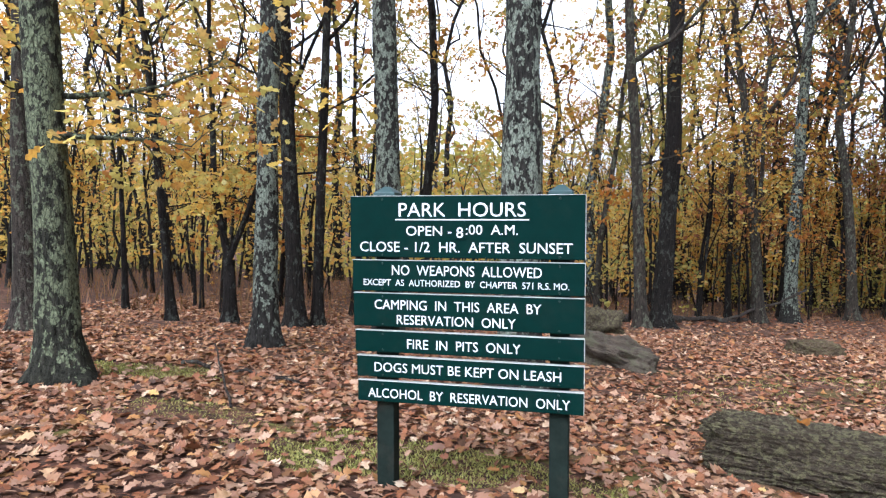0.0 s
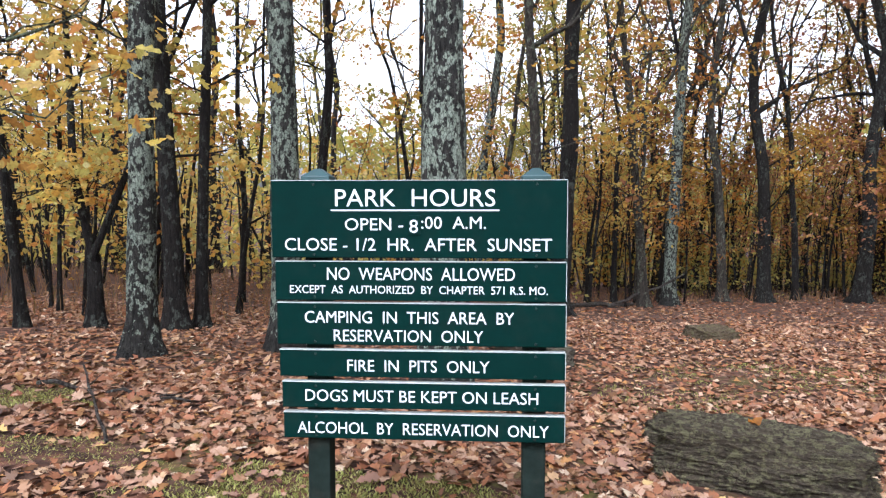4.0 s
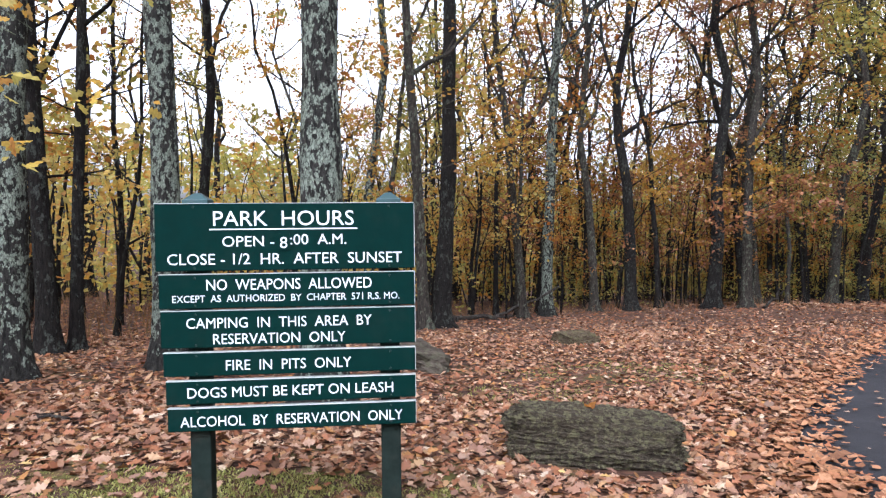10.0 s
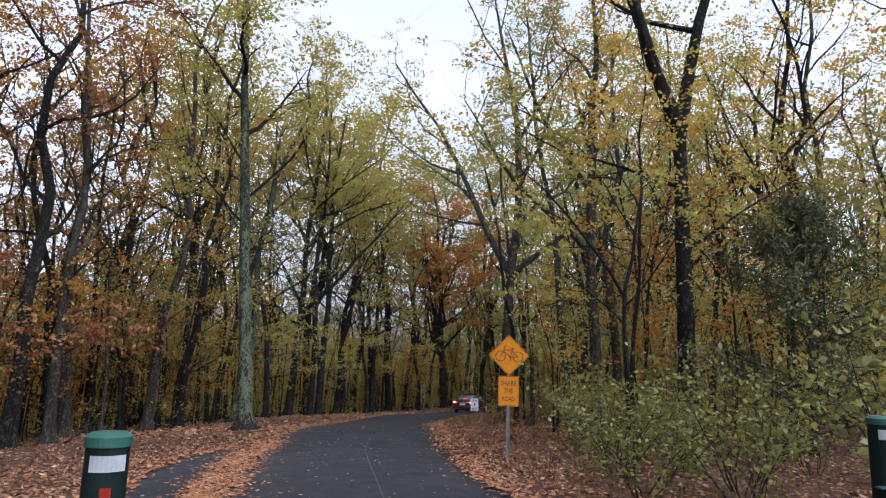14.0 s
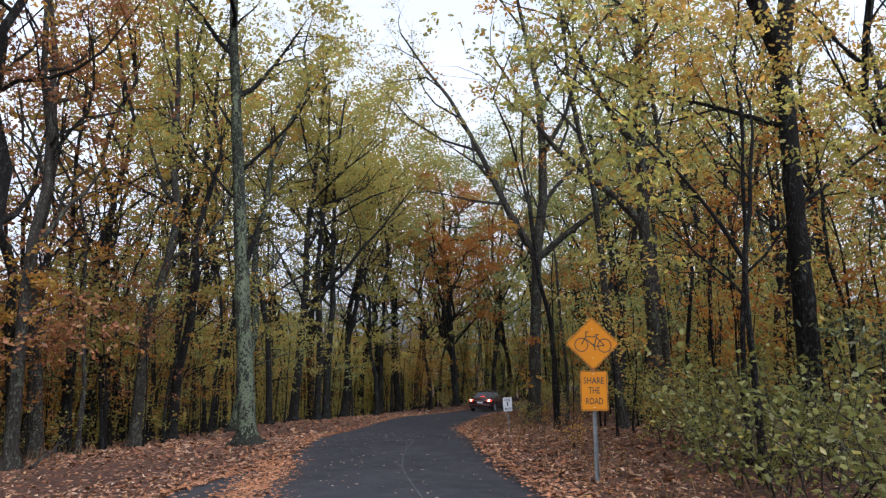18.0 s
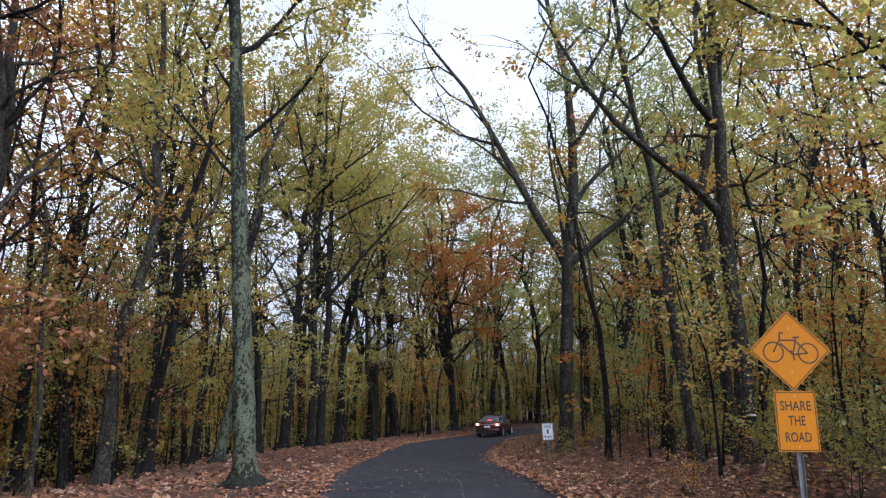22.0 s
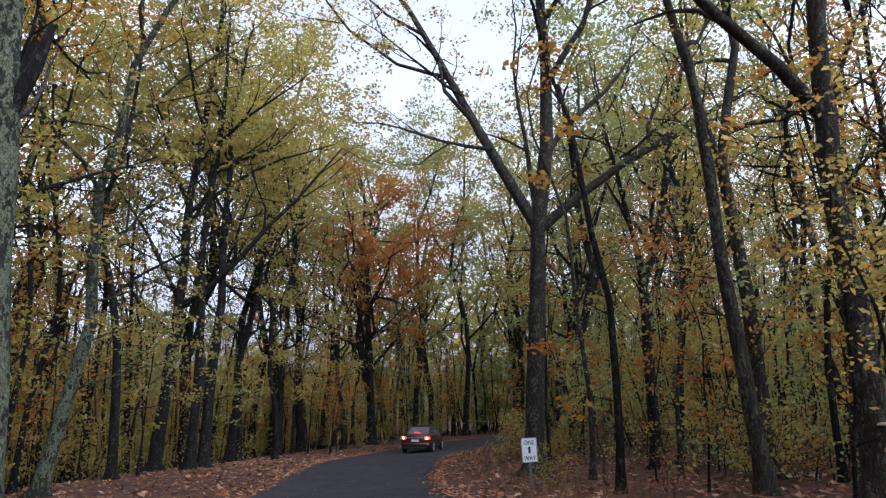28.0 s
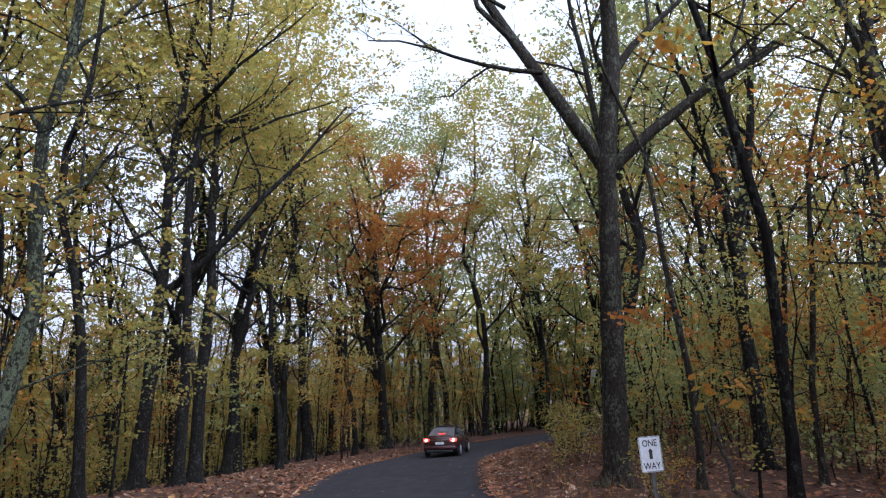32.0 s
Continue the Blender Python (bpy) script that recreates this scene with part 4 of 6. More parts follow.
def plant(model, x, y, rng, small=0.8, large=1.2):
    s = rng.uniform(small, large)
    return copy_thing(model, pose(x, y, float(ground_z(x, y)) - 0.03, rng.normal(0, 1.5), rng.normal(0, 1.5), rng.uniform(0, 360)) @ Matrix.Diagonal((s, s, s * rng.uniform(0.9, 1.15), 1)))


WAITING = {"oak": [], "young": []}


def later(kind, key, x, y, rng, small=0.8, large=1.2):
    s = rng.uniform(small, large)
    WAITING[kind].append((key, x, y, pose(x, y, float(ground_z(x, y)) - 0.03, rng.normal(0, 1.5), rng.normal(0, 1.5), rng.uniform(0, 360)) @ Matrix.Diagonal((s, s, s * rng.uniform(0.9, 1.15), 1))))


def settle(kind, keep, name, label):
    """The trees nearest the road and the sign stand singly; those deeper in the wood are joined."""
    line = np.vstack([ROAD_LEFT[30:150:3], ROAD_RIGHT[40:150:3], [(-3, 8), (0, 9), (3, 12), (8, 18)]])
    todo = WAITING[kind]
    near = np.argsort([float(line_distance(line, x, y)) for key, x, y, m in todo])
    joined = {}
    for rank, i in enumerate(near):
        key, x, y, m = todo[i]
        if rank < keep:
            copy_thing(MODELS[key], m)
        else:
            joined.setdefault(key, []).append(np.array(m))
    base = empty(name, pose(0, 0, 0), label, "woods", "", "stuff")
    for key in sorted(joined):
        for ob in MODELS[key].children:
            me = ob.data
            co = np.empty(len(me.vertices) * 3, np.float32)
            me.vertices.foreach_get("co", co)
            co = co.reshape(-1, 3)
            k = me.polygons[0].loop_total
            f = np.empty(len(me.loops), np.int32)
            me.loops.foreach_get("vertex_index", f)
            f = f.reshape(-1, k)
            V = np.vstack([co @ a[:3, :3].T + a[:3, 3] for a in joined[key]])
            F = np.vstack([f + n * len(co) for n in range(len(joined[key]))])
            link_mesh("stems" if ob.name.startswith("trunk") else "foliage", np_mesh("joined_wood", V, F), me.materials[0], base)


def tone(x, y, rng, low=False):
    """Gold by the sign, russet and amber along the clearing, olive and green down the road; the understorey is the warmer."""
    if x < 6 and y > 0:
        return rng.choice(list("bbbaoad"))
    if x < 20 and y > 12:
        return rng.choice(list("caaobdc" if low else "caabddc"))
    if y < 14:
        return rng.choice(list("daebdaoo" if low else "ddeedab"))
    if x < 34:
        return rng.choice(list("oabddecb" if low else "dddaeeob"))
    return rng.choice(list("dabbdeoa" if low else "dddaeedb"))



BROAD = ((57.5, 37.5, "d"), (67, 34, "e"), (72, 27, "d"), (74, 19, "e"), (57, 15.5, "d"), (75, 10, "a"), (59, 9.5, "e"), (66.5, 8, "d"), (80, 24, "d"), (82, 14, "e"), (51, 36, "d"), (44.5, 35, "d"), (57, 39, "e"), (49, 14.5, "e"), (52, 8, "d"), (88, 30, "d"), (70, 40, "a"),
         (30.5, 33, "d"), (36, 38, "d"), (41, 42, "e"), (31.5, 37, "d"), (24.5, 32, "a"), (76, 23, "d"), (71, 31.5, "e"), (79, 17, "e"), (46, 36, "d"), (77, 32, "e"), (92, 16, "d"), (90, 5, "e"), (78, 0, "d"), (97, 26, "e"), (84, 38, "d"))
for x, y, k in BROAD:
    TAKEN.append((x, y))
    plant(MODELS["big" + k], x, y, rng, 1.05, 1.25)
for x, y, k in ((58, 35.5, "d"), (70, 35.5, "e")):
    TAKEN.append((x, y))
    plant(MODELS["big" + k], x, y, rng, 1.35, 1.4)
for zone, n, gap in ((far_side, 90, 1.6), (near_side, 22, 2.4), (right_shade_wood, 46, 2.0), (ahead, 34, 3.0), (behind, 14, 2.4)):
    for x, y in scatter(n, zone, rng, gap, TAKEN):
        if zone is far_side and (x < 8 and (y < 21 or rng.random() < 0.1) or 15 < x < 26 and y < 32 and rng.random() < 0.6):
            continue
        later("oak", "tall" + (tone(x, y, rng) if rng.random() > 0.12 else "f"), x, y, rng)


def bend(rng):
    """Brush that closes the view beyond the road's bend."""
    return (rng.uniform(58, 84), rng.uniform(28, 44)) if rng.random() < 0.5 else (rng.uniform(70, 86), rng.uniform(0, 30))


def tree_line(rng):
    """The thin stems that crowd the clearing's edge."""
    x = rng.uniform(-12, 32)
    edge = np.interp(x, [-12, -4, 2, 8, 20, 32], [10, 11, 14.5, 22.5, 24.5, 29])
    return x, edge + rng.uniform(0, 5)


def far_verge(rng):
    """The trees that line the left of the road past the clearing."""
    x = rng.uniform(20, 64)
    return x, float(np.interp(x, [20, 34, 50, 64], [22.5, 31, 35.5, 37])) + rng.uniform(0, 1) ** 1.4 * 16


def near_verge(rng):
    x = rng.uniform(20, 60)
    return x, float(np.interp(x, [20, 30, 44, 60], [5.5, 11.5, 16, 15])) - rng.uniform(0, 1) ** 1.3 * 14


for zone, n, gap in ((tree_line, 60, 0.8), (far_verge, 44, 1.2), (near_verge, 14, 1.6)):
    for x, y in scatter(n, zone, rng, gap, TAKEN):
        k = tone(x, y, rng, True)
        if x < 4 and rng.random() < 0.7:
            continue
        later("oak", "pole" + {"b": "a", "e": "d"}.get(k, k), x, y, rng, 0.7, 1.3)
for zone, n, gap in ((tree_line, 100, 0.7), (far_side, 80, 0.9), (far_verge, 60, 1.0), (near_side, 44, 1.0), (near_verge, 44, 1.1), (ahead, 16, 2.0), (bend, 50, 0.9)):
    for x, y in scatter(n, zone, rng, gap, TAKEN):
        if zone is tree_line and x < 1 and rng.random() < 0.2:
            continue
        later("young", "sap" + tone(x, y, rng, True), x, y, rng, 0.5, 1.2 if zone is not tree_line else 1.5)
settle("oak", 200, "deep_wood", "oaks deeper in the wood with thinning autumn crowns")
settle("young", 280, "deep_saplings", "saplings deeper in the wood with sparse autumn leaves")
for ob in MODELS.values():
    x, y = ahead(rng)
    ob.matrix_basis = pose(x, y, float(ground_z(x, y)))


def far_woods():
    """The wooded skyline all round, beyond the trees that can be told apart."""
    rng = np.random.default_rng(5)
    n = 56000
    a = rng.uniform(0, 2 * np.pi, n)
    d = rng.uniform(85, 130, n)
    x, y = 25 + d * np.cos(a), 12 + d * np.sin(a)
    top = 19 + 4 * np.sin(a * 7) + 3 * np.sin(a * 17 + 1) + 2 * np.sin(a * 41)
    z = ground_z(x, y) + rng.uniform(0, 1, n) ** 0.8 * top
    ob = link_mesh("far_woods", leaf_mesh("far_woods", np.stack([x, y, z], 1), 1.5, rng), OLIVE)
    tagged(ob, "distant wooded hillside in dull autumn colours", "woods", kind="stuff")


def undergrowth(name, label, place, n, stems, tall, leaves, seed, size=0.26):
    """Thick brush deep in the wood: sprays of leaves among thin stems, too many to count."""
    rng = np.random.default_rng(seed)
    p = np.array([place(rng) for _ in range(stems)])
    p = p[~inside(ROAD_OUTLINE, p[:, 0], p[:, 1])]
    stems = len(p)
    z = ground_z(p[:, 0], p[:, 1])
    t = Tubes()
    hh = tall * rng.uniform(0.5, 1.6, stems)
    for (x, y), z0, h in zip(p, z, hh):
        d = rng.normal(0, 0.06 * h, (3, 2)).cumsum(0)
        t.add([(x, y, z0 - 0.1), (x + d[0, 0], y + d[0, 1], z0 + h * 0.35), (x + d[1, 0], y + d[1, 1], z0 + h * 0.7), (x + d[2, 0], y + d[2, 1], z0 + h)], np.array([1, 0.8, 0.55, 0.15]) * (0.008 * h + 0.015), 3)
    i = rng.integers(0, stems, n // 7)
    c = np.c_[p[i], z[i] + hh[i] * rng.uniform(0.08, 1.0, len(i)) ** 0.8] + rng.normal(0, 0.55, (len(i), 3)) * np.array([1, 1, 0.3])
    c = np.repeat(c, 7, 0) + rng.normal(0, 0.24, (len(i) * 7, 3)) * np.array([1, 1, 0.5])
    c[:, 2] = np.maximum(c[:, 2], ground_z(c[:, 0], c[:, 1]) + 0.1)
    base = empty(name, pose(0, 0, 0), label, "brush", "")
    base["kind"] = "stuff"
    link_mesh("stems", t.mesh("stems"), BARK_DARK, base)
    link_mesh("foliage", leaf_mesh("foliage", c, size, rng), leaves, base)


def deep_left(rng):
    x = rng.uniform(-30, 6)
    return x, float(np.interp(x, [-30, -4, 6], [14, 15, 25])) + rng.uniform(0, 16)


def deep_middle(rng):
    x = rng.uniform(4, 34)
    return x, float(np.interp(x, [4, 10, 34], [23, 27, 35])) + rng.uniform(0, 14)


def deep_far(rng):
    x = rng.uniform(30, 76)
    return x, float(np.interp(x, [30, 50, 76], [33, 38, 36])) + rng.uniform(0, 14)


def deep_right(rng):
    x = rng.uniform(20, 72)
    return x, float(np.interp(x, [20, 30, 44, 60, 72], [0, 5, 9, 8, 4])) - rng.uniform(0, 14)


def deep_bend(rng):
    return (rng.uniform(72, 98), rng.uniform(-12, 46))


def beyond_bend(rng):
    return rng.uniform(73, 92), rng.uniform(4, 40)


def wood_edge(rng):
    """The low brush between the first trunks beyond the clearing and the road."""
    x = rng.uniform(6, 66)
    return x, float(np.interp(x, [6, 10, 20, 34, 50, 66], [23.5, 24.5, 26, 31.5, 36, 38])) + rng.uniform(0, 1) ** 1.5 * 12


def road_inside(rng):
    x = rng.uniform(30, 60)
    return x, float(np.interp(x, [30, 44, 60], [7, 13, 12])) - rng.uniform(0, 9)


def inner_bend(rng):
    x = rng.uniform(43, 61)
    return x, float(np.interp(x, [43, 52, 61], [14, 16, 12])) - rng.uniform(0, 12)


far_woods()
undergrowth("low_brush", "low yellow-green brush between the trunks", wood_edge, 24000, 260, 1.5, OLIVE, 19, 0.13)
undergrowth("low_brush", "low green brush inside the road's curve", road_inside, 9000, 160, 1.6, GREEN, 20, 0.13)
undergrowth("underwood", "golden underwood thick with thin stems", deep_left, 22000, 340, 4.4, GOLD, 11, 0.19)
undergrowth("underwood", "russet and amber underwood thick with thin stems", deep_middle, 17000, 240, 5.0, AMBER, 12, 0.21)
undergrowth("underwood", "yellow-green underwood thick with thin stems", deep_far, 27000, 150, 5.5, OLIVE, 13)
undergrowth("underwood", "olive underwood thick with thin stems", deep_right, 15000, 100, 4.8, OLIVE, 14, 0.2)
undergrowth("underwood", "yellow-green underwood closing the road's bend", deep_bend, 13000, 110, 5.0, GREEN, 15)
undergrowth("underwood", "yellowing underwood behind the road's bend", deep_bend, 9000, 70, 7.0, AMBER, 16)
undergrowth("underwood", "tall green thicket standing beyond the road's bend", beyond_bend, 30000, 110, 10.5, GREEN, 17, 0.32)
undergrowth("underwood", "olive and green brush inside the road's bend", inner_bend, 13000, 70, 5.5, GREEN, 18, 0.2)


# ---- park rules sign ----
def park_sign():
    k = 0.00242
    base = empty("park_sign", pose(0.19, 3.79, 0.0, 0, -1.4, -4.5), "dark green park rules sign with white letters on two posts", "sign")
    foot = -0.62
    top = 1.135
    lefts = (-0.629, -0.617, -0.612, -0.603, -0.594, -0.589)
    bounds = ((0, 136), (143, 212), (217, 292), (302, 350), (360, 407), (416, 463))
    for x in (-0.445, 0.503):
        bm = bmesh.new()
        box(bm, 0.1, 0.1, top + 0.0 - foot, (x, 0.085, (top + foot) / 2), 0.006)
        post = part("post", bm, M_POST, base, "weathered dark green wooden post")
        bm = bmesh.new()
        box(bm, 0.125, 0.125, 0.022, (x, 0.085, top + 0.012), 0.004)
        bmesh.ops.create_cone(bm, cap_ends=True, segments=4, radius1=0.082, radius2=0.02, depth=0.032, matrix=Matrix.Translation((x, 0.085, top + 0.039)) @ pose(0, 0, 0, 0, 0, 45))
        part("post_cap", bm, M_CAP, post, "blue-green pyramid post cap")
    boards = []
    for (a, b), l in zip(bounds, lefts):
        z0, z1 = top - b * k, top - a * k
        w = 0.629 - l
        cx = (0.629 + l) / 2
        bm = bmesh.new()
        box(bm, w, 0.038, z1 - z0, (cx, 0.012, (z0 + z1) / 2), 0.004)
        board = part("board", bm, M_GREEN, base)
        bm = bmesh.new()
        box(bm, w + 0.002, 0.040, 0.003, (cx, 0.0118, z1 + 0.001), 0.001)
        box(bm, 0.003, 0.0365, z1 - z0 - 0.006, (cx + w / 2 + 0.001, 0.0125, (z0 + z1) / 2), 0.001)
        part("board_edge", bm, M_EDGE, board, "worn pale board edge")
        boards.append((board, z0, z1))
        for x in (-0.445, 0.503):
            for z in (z1 - 0.016, z0 + 0.014):
                bm = bmesh.new()
                rod(bm, 0.006, 0.005, 0.006, (x, -0.0085, z), Matrix.Rotation(math.pi / 2, 4, "X"), 8)
                part("bolt", bm, M_BOLT, board)
    F = -0.0072
    def line(i, text, x0, x1, y0, y1, bold=0.0):
        lettering("lettering", text, (x1 - x0) * k, (y1 - y0) * k, ((x0 + x1) / 2 - 721) * k, top - (y1 - 291) * k, F, M_LETTER, boards[i][0], "white routed lettering", bold=bold)
    line(0, "PARK  HOURS", 576, 857, 306, 336)
    line(0, "OPEN -", 593, 696, 357, 378)
    line(0, ":00  A.M.", 728, 841, 354, 375)
    line(0, "CLOSE - 1/2  HR.  AFTER  SUNSET", 485, 955, 392, 414)
    line(1, "NO  WEAPONS  ALLOWED", 560, 892, 444, 466)
    line(1, "EXCEPT  AS  AUTHORIZED  BY  CHAPTER  571 R.S. MO.", 493, 949, 476, 490)
    line(2, "CAMPING  IN  THIS  AREA  BY", 519, 891, 522, 543)
    line(2, "RESERVATION  ONLY", 571, 837, 555, 576)
    line(3, "FIRE  IN  PITS  ONLY", 595, 848, 609, 630)
    line(4, "DOGS MUST BE KEPT ON LEASH", 518, 934, 664, 685)
    line(5, "ALCOHOL  BY  RESERVATION  ONLY", 503, 953, 723, 744)
    bm = bmesh.new()
    box(bm, 296 * k, 0.002, 0.006, ((716 - 721) * k, F - 0.001, top - (343 - 291) * k))
    part("underline", bm, M_LETTER, boards[0][0])
    bm = bmesh.new()
    box(bm, 0.056, 0.006, 0.082, ((715.5 - 721) * k, F - 0.003, top - (369 - 291) * k), 0.001)
    plate = part("number_plate_tile", bm, M_GREEN, boards[0][0], "small screwed-on green tile")
    lettering("lettering", "8", 0.036, 0.055, (715 - 721) * k, top - (382 - 291) * k, F - 0.0065, M_LETTER, plate)


park_sign()


# ---- stones ----
def boulder(name, label, x, y, size, turn, seed, material, sink=0.1, jag=0.22, detail=4, flat=0.0, tilt=0.0, grain=0.0):
    rng = np.random.default_rng(seed)
    bm = bmesh.new()
    bmesh.ops.create_cube(bm, size=1.0)
    bmesh.ops.subdivide_edges(bm, edges=bm.edges[:], cuts=2 ** detail - 1, use_grid_fill=True)
    off = rng.uniform(0, 50, 3)
    for v in bm.verts:
        d = v.co.normalized()
        c = v.co * 0.62 + d * 0.26
        n1 = noise.noise(d * 1.6 + Vector(off))
        n2 = noise.noise(Vector((d.x * 4, d.y * 4, d.z * 9)) + Vector(off))
        n3 = noise.noise(Vector((v.co.x * 15, v.co.y * 20, v.co.z * 30)) + Vector(off)) + 0.6 * noise.noise(Vector((v.co.x * 38, v.co.y * 44, v.co.z * 60)) + Vector(off))
        c = c * (1 + jag * n1 + jag * 0.35 * n2 + jag * 0.3 * n3)
        if grain:
            w = Vector((v.co.x * 5, v.co.y * 13 + n2, v.co.z * 15 + n2)) + Vector(off)
            c = c * (1 + grain * (0.10 * (0.5 - abs(noise.noise(w))) + 0.05 * (0.4 - abs(noise.noise(w * 2.3))) + 0.025 * noise.noise(w * 6)))
        if flat and c.z > flat:
            c.z = flat + (c.z - flat) * 0.25
        v.co = Vector((c.x * size[0], c.y * size[1], c.z * size[2]))
    mesh = bpy.data.meshes.new(name)
    bm.to_mesh(mesh)
    bm.free()
    ob = link_mesh(name, mesh, material, smooth=True)
    ob.matrix_basis = pose(x, y, float(ground_z(x, y)) + size[2] * 0.36 - sink, 0, tilt, turn)
    return tagged(ob, label, "rock")


log_stone = boulder("boulder", "long dark lichened boulder lying on leaf litter", 2.46, 5.28, (1.12, 0.52, 0.42), -24, 3, M_LOGSTONE, 0.02, 0.17, 6, tilt=1, grain=1.4)
boulder("boulder", "grey angular boulder sunk in fallen leaves", 1.5, 8.95, (0.85, 0.7, 0.38), -20, 8, M_STONE, 0.05, 0.4, 4, tilt=12)
boulder("boulder", "low flat mossy stone almost buried by leaves", 4.7, 11.2, (0.66, 0.55, 0.36), 10, 21, M_MOSSROCK, 0.14, 0.22, 5, grain=0.8)
boulder("boulder", "dark stone at the foot of the trees", 1.5, 12.4, (0.7, 0.6, 0.5), 30, 15, M_LOGSTONE, 0.05, 0.35, 4)


def resting_leaf():
    """One yellow leaf on the long boulder."""
    v, f = star_leaves(np.zeros(1), np.zeros(1), np.zeros(1), 0.11, np.random.default_rng(4), 4)
    ob = link_mesh("fallen_leaf", np_mesh("fallen_leaf", v, f), ORANGE)
    x, y = 2.4, 5.24
    top = max(w.z for w in (log_stone.matrix_basis @ q.co for q in log_stone.data.vertices) if (w.x - x) ** 2 + (w.y - y) ** 2 < 0.0016)
    ob.matrix_basis = pose(x, y, top - 0.004, 8, -6, 40)
    tagged(ob, "yellow-orange leaf lying on the long boulder", "leaf")


def bracket_fungus(parent, x, y, z):
    """A pale shelf growing out of the bark."""
    bm = bmesh.new()
    bmesh.ops.create_uvsphere(bm, u_segments=20, v_segments=10, radius=1.0)
    for v in bm.verts:
        rim = math.hypot(v.co.x, v.co.y)
        drop = 0.35 if v.co.z < 0 else 1.0
        v.co = Vector((v.co.x * 0.13 + x, v.co.y * 0.13 + y, z + v.co.z * 0.05 * drop + 0.006 * math.sin(rim * 18)))
    part("bracket_fungus", bm, M_FUNGUS, parent, "pale shelf fungus", True)


M_FUNGUS = plain("pale_bracket_fungus", (0.22, 0.18, 0.13), 0.8, vary=0.35, scale=30)
bracket_fungus(forked_oak, -0.19, -0.12, 1.2)


# ---- bollards ----
def bollard(x, y, sleeve):
    z = float(ground_z(x, y))
    base = empty("bollard", pose(x, y, z + 0.02, 0, 0, math.degrees(math.atan2(-1.9 - 0, 3.0)) + 0 if not sleeve else -60),
                 "dark green steel bollard with teal cap, white band and chain" if not sleeve else "dark pipe bollard with a teal cap and yellow lower sleeve", "bollard", "gate bollards")
    h = 0.80 - z - 0.02 if not sleeve else 1.07
    bm = bmesh.new()
    rod(bm, 0.073, 0.073, h - 0.26, (0, 0, 0.26 + (h - 0.26) / 2), segments=28)
    part("pipe", bm, M_PIPE, base, smooth=False)
    bm = bmesh.new()
    rod(bm, 0.0745, 0.0745, 0.36, (0, 0, 0.12), segments=28)
    part("pipe_foot", bm, M_TEAL, base, "chipped teal paint at the foot")
    bm = bmesh.new()
    rod(bm, 0.079, 0.079, 0.034, (0, 0, h - 0.004), segments=28)
    rod(bm, 0.079, 0.06, 0.014, (0, 0, h + 0.02), segments=28)
    part("cap", bm, M_LID, base, "domed teal cap")

    def patch(name, w, hh, zc, material, label="", a0=-math.pi / 2, r=0.0755):
        bm = bmesh.new()
        k = 8
        half = w / 2 / r
        cols = [[bm.verts.new((rr * math.cos(a0 + half * (2 * i / k - 1)), rr * math.sin(a0 + half * (2 * i / k - 1)), zz)) for zz in (zc - hh / 2, zc + hh / 2) for rr in (r,)] for i in range(k + 1)]
        for p, q in zip(cols, cols[1:]):
            bm.faces.new((p[0], q[0], q[1], p[1]))
        bmesh.ops.solidify(bm, geom=bm.faces[:], thickness=0.003)
        return part(name, bm, material, base, label)

    patch("white_band", 0.13, 0.055, h - 0.075, M_WHITE, "white reflective strip")
    patch("red_reflector", 0.036, 0.062, h - 0.185, M_RED, "red reflector")
    if sleeve:
        bm = bmesh.new()
        rod(bm, 0.105, 0.105, 0.6, (0, 0, 0.3), segments=28)
        part("sleeve", bm, M_SLEEVE, base, "yellow plastic sleeve")
        bm = bmesh.new()
        box(bm, 0.09, 0.05, 0.012, (-0.06, -0.075, h - 0.36), 0.003)
        part("hasp", bm, M_CAP, base)
    else:
        patch("red_reflector", 0.036, 0.028, h - 0.58, M_RED, "small red reflector")
        bm = bmesh.new()
        rod(bm, 0.006, 0.006, 0.05, (0.012, -0.085, h - 0.335), Matrix.Rotation(math.pi / 2, 4, "Y"), 8)
        part("hook", bm, M_STEEL, base, "steel hook")
        for i in range(9):
            bm = bmesh.new()
            pts = []
            for a in np.linspace(0, 2 * math.pi, 12, endpoint=False):
                pts.append((0.008 * math.cos(a), 0.0, 0.0145 * math.sin(a)))
            t = Tubes()
            loop = np.array(pts + pts[:2])
            t.add(loop, np.full(len(loop), 0.0022), 5)
            ob = link_mesh("chain_link", t.mesh("chain_link"), M_STEEL, base, smooth=True)
            ob.matrix_basis = pose(-0.008 - 0.003 * math.sin(i), -0.087, h - 0.35 - 0.0235 * i, 0, 6 * math.sin(i * 2), 90 * (i % 2) + 20)
            bm.free()
    return base


bollard(3.46, 2.63, False)
bollard(6.5, 0.0, True)


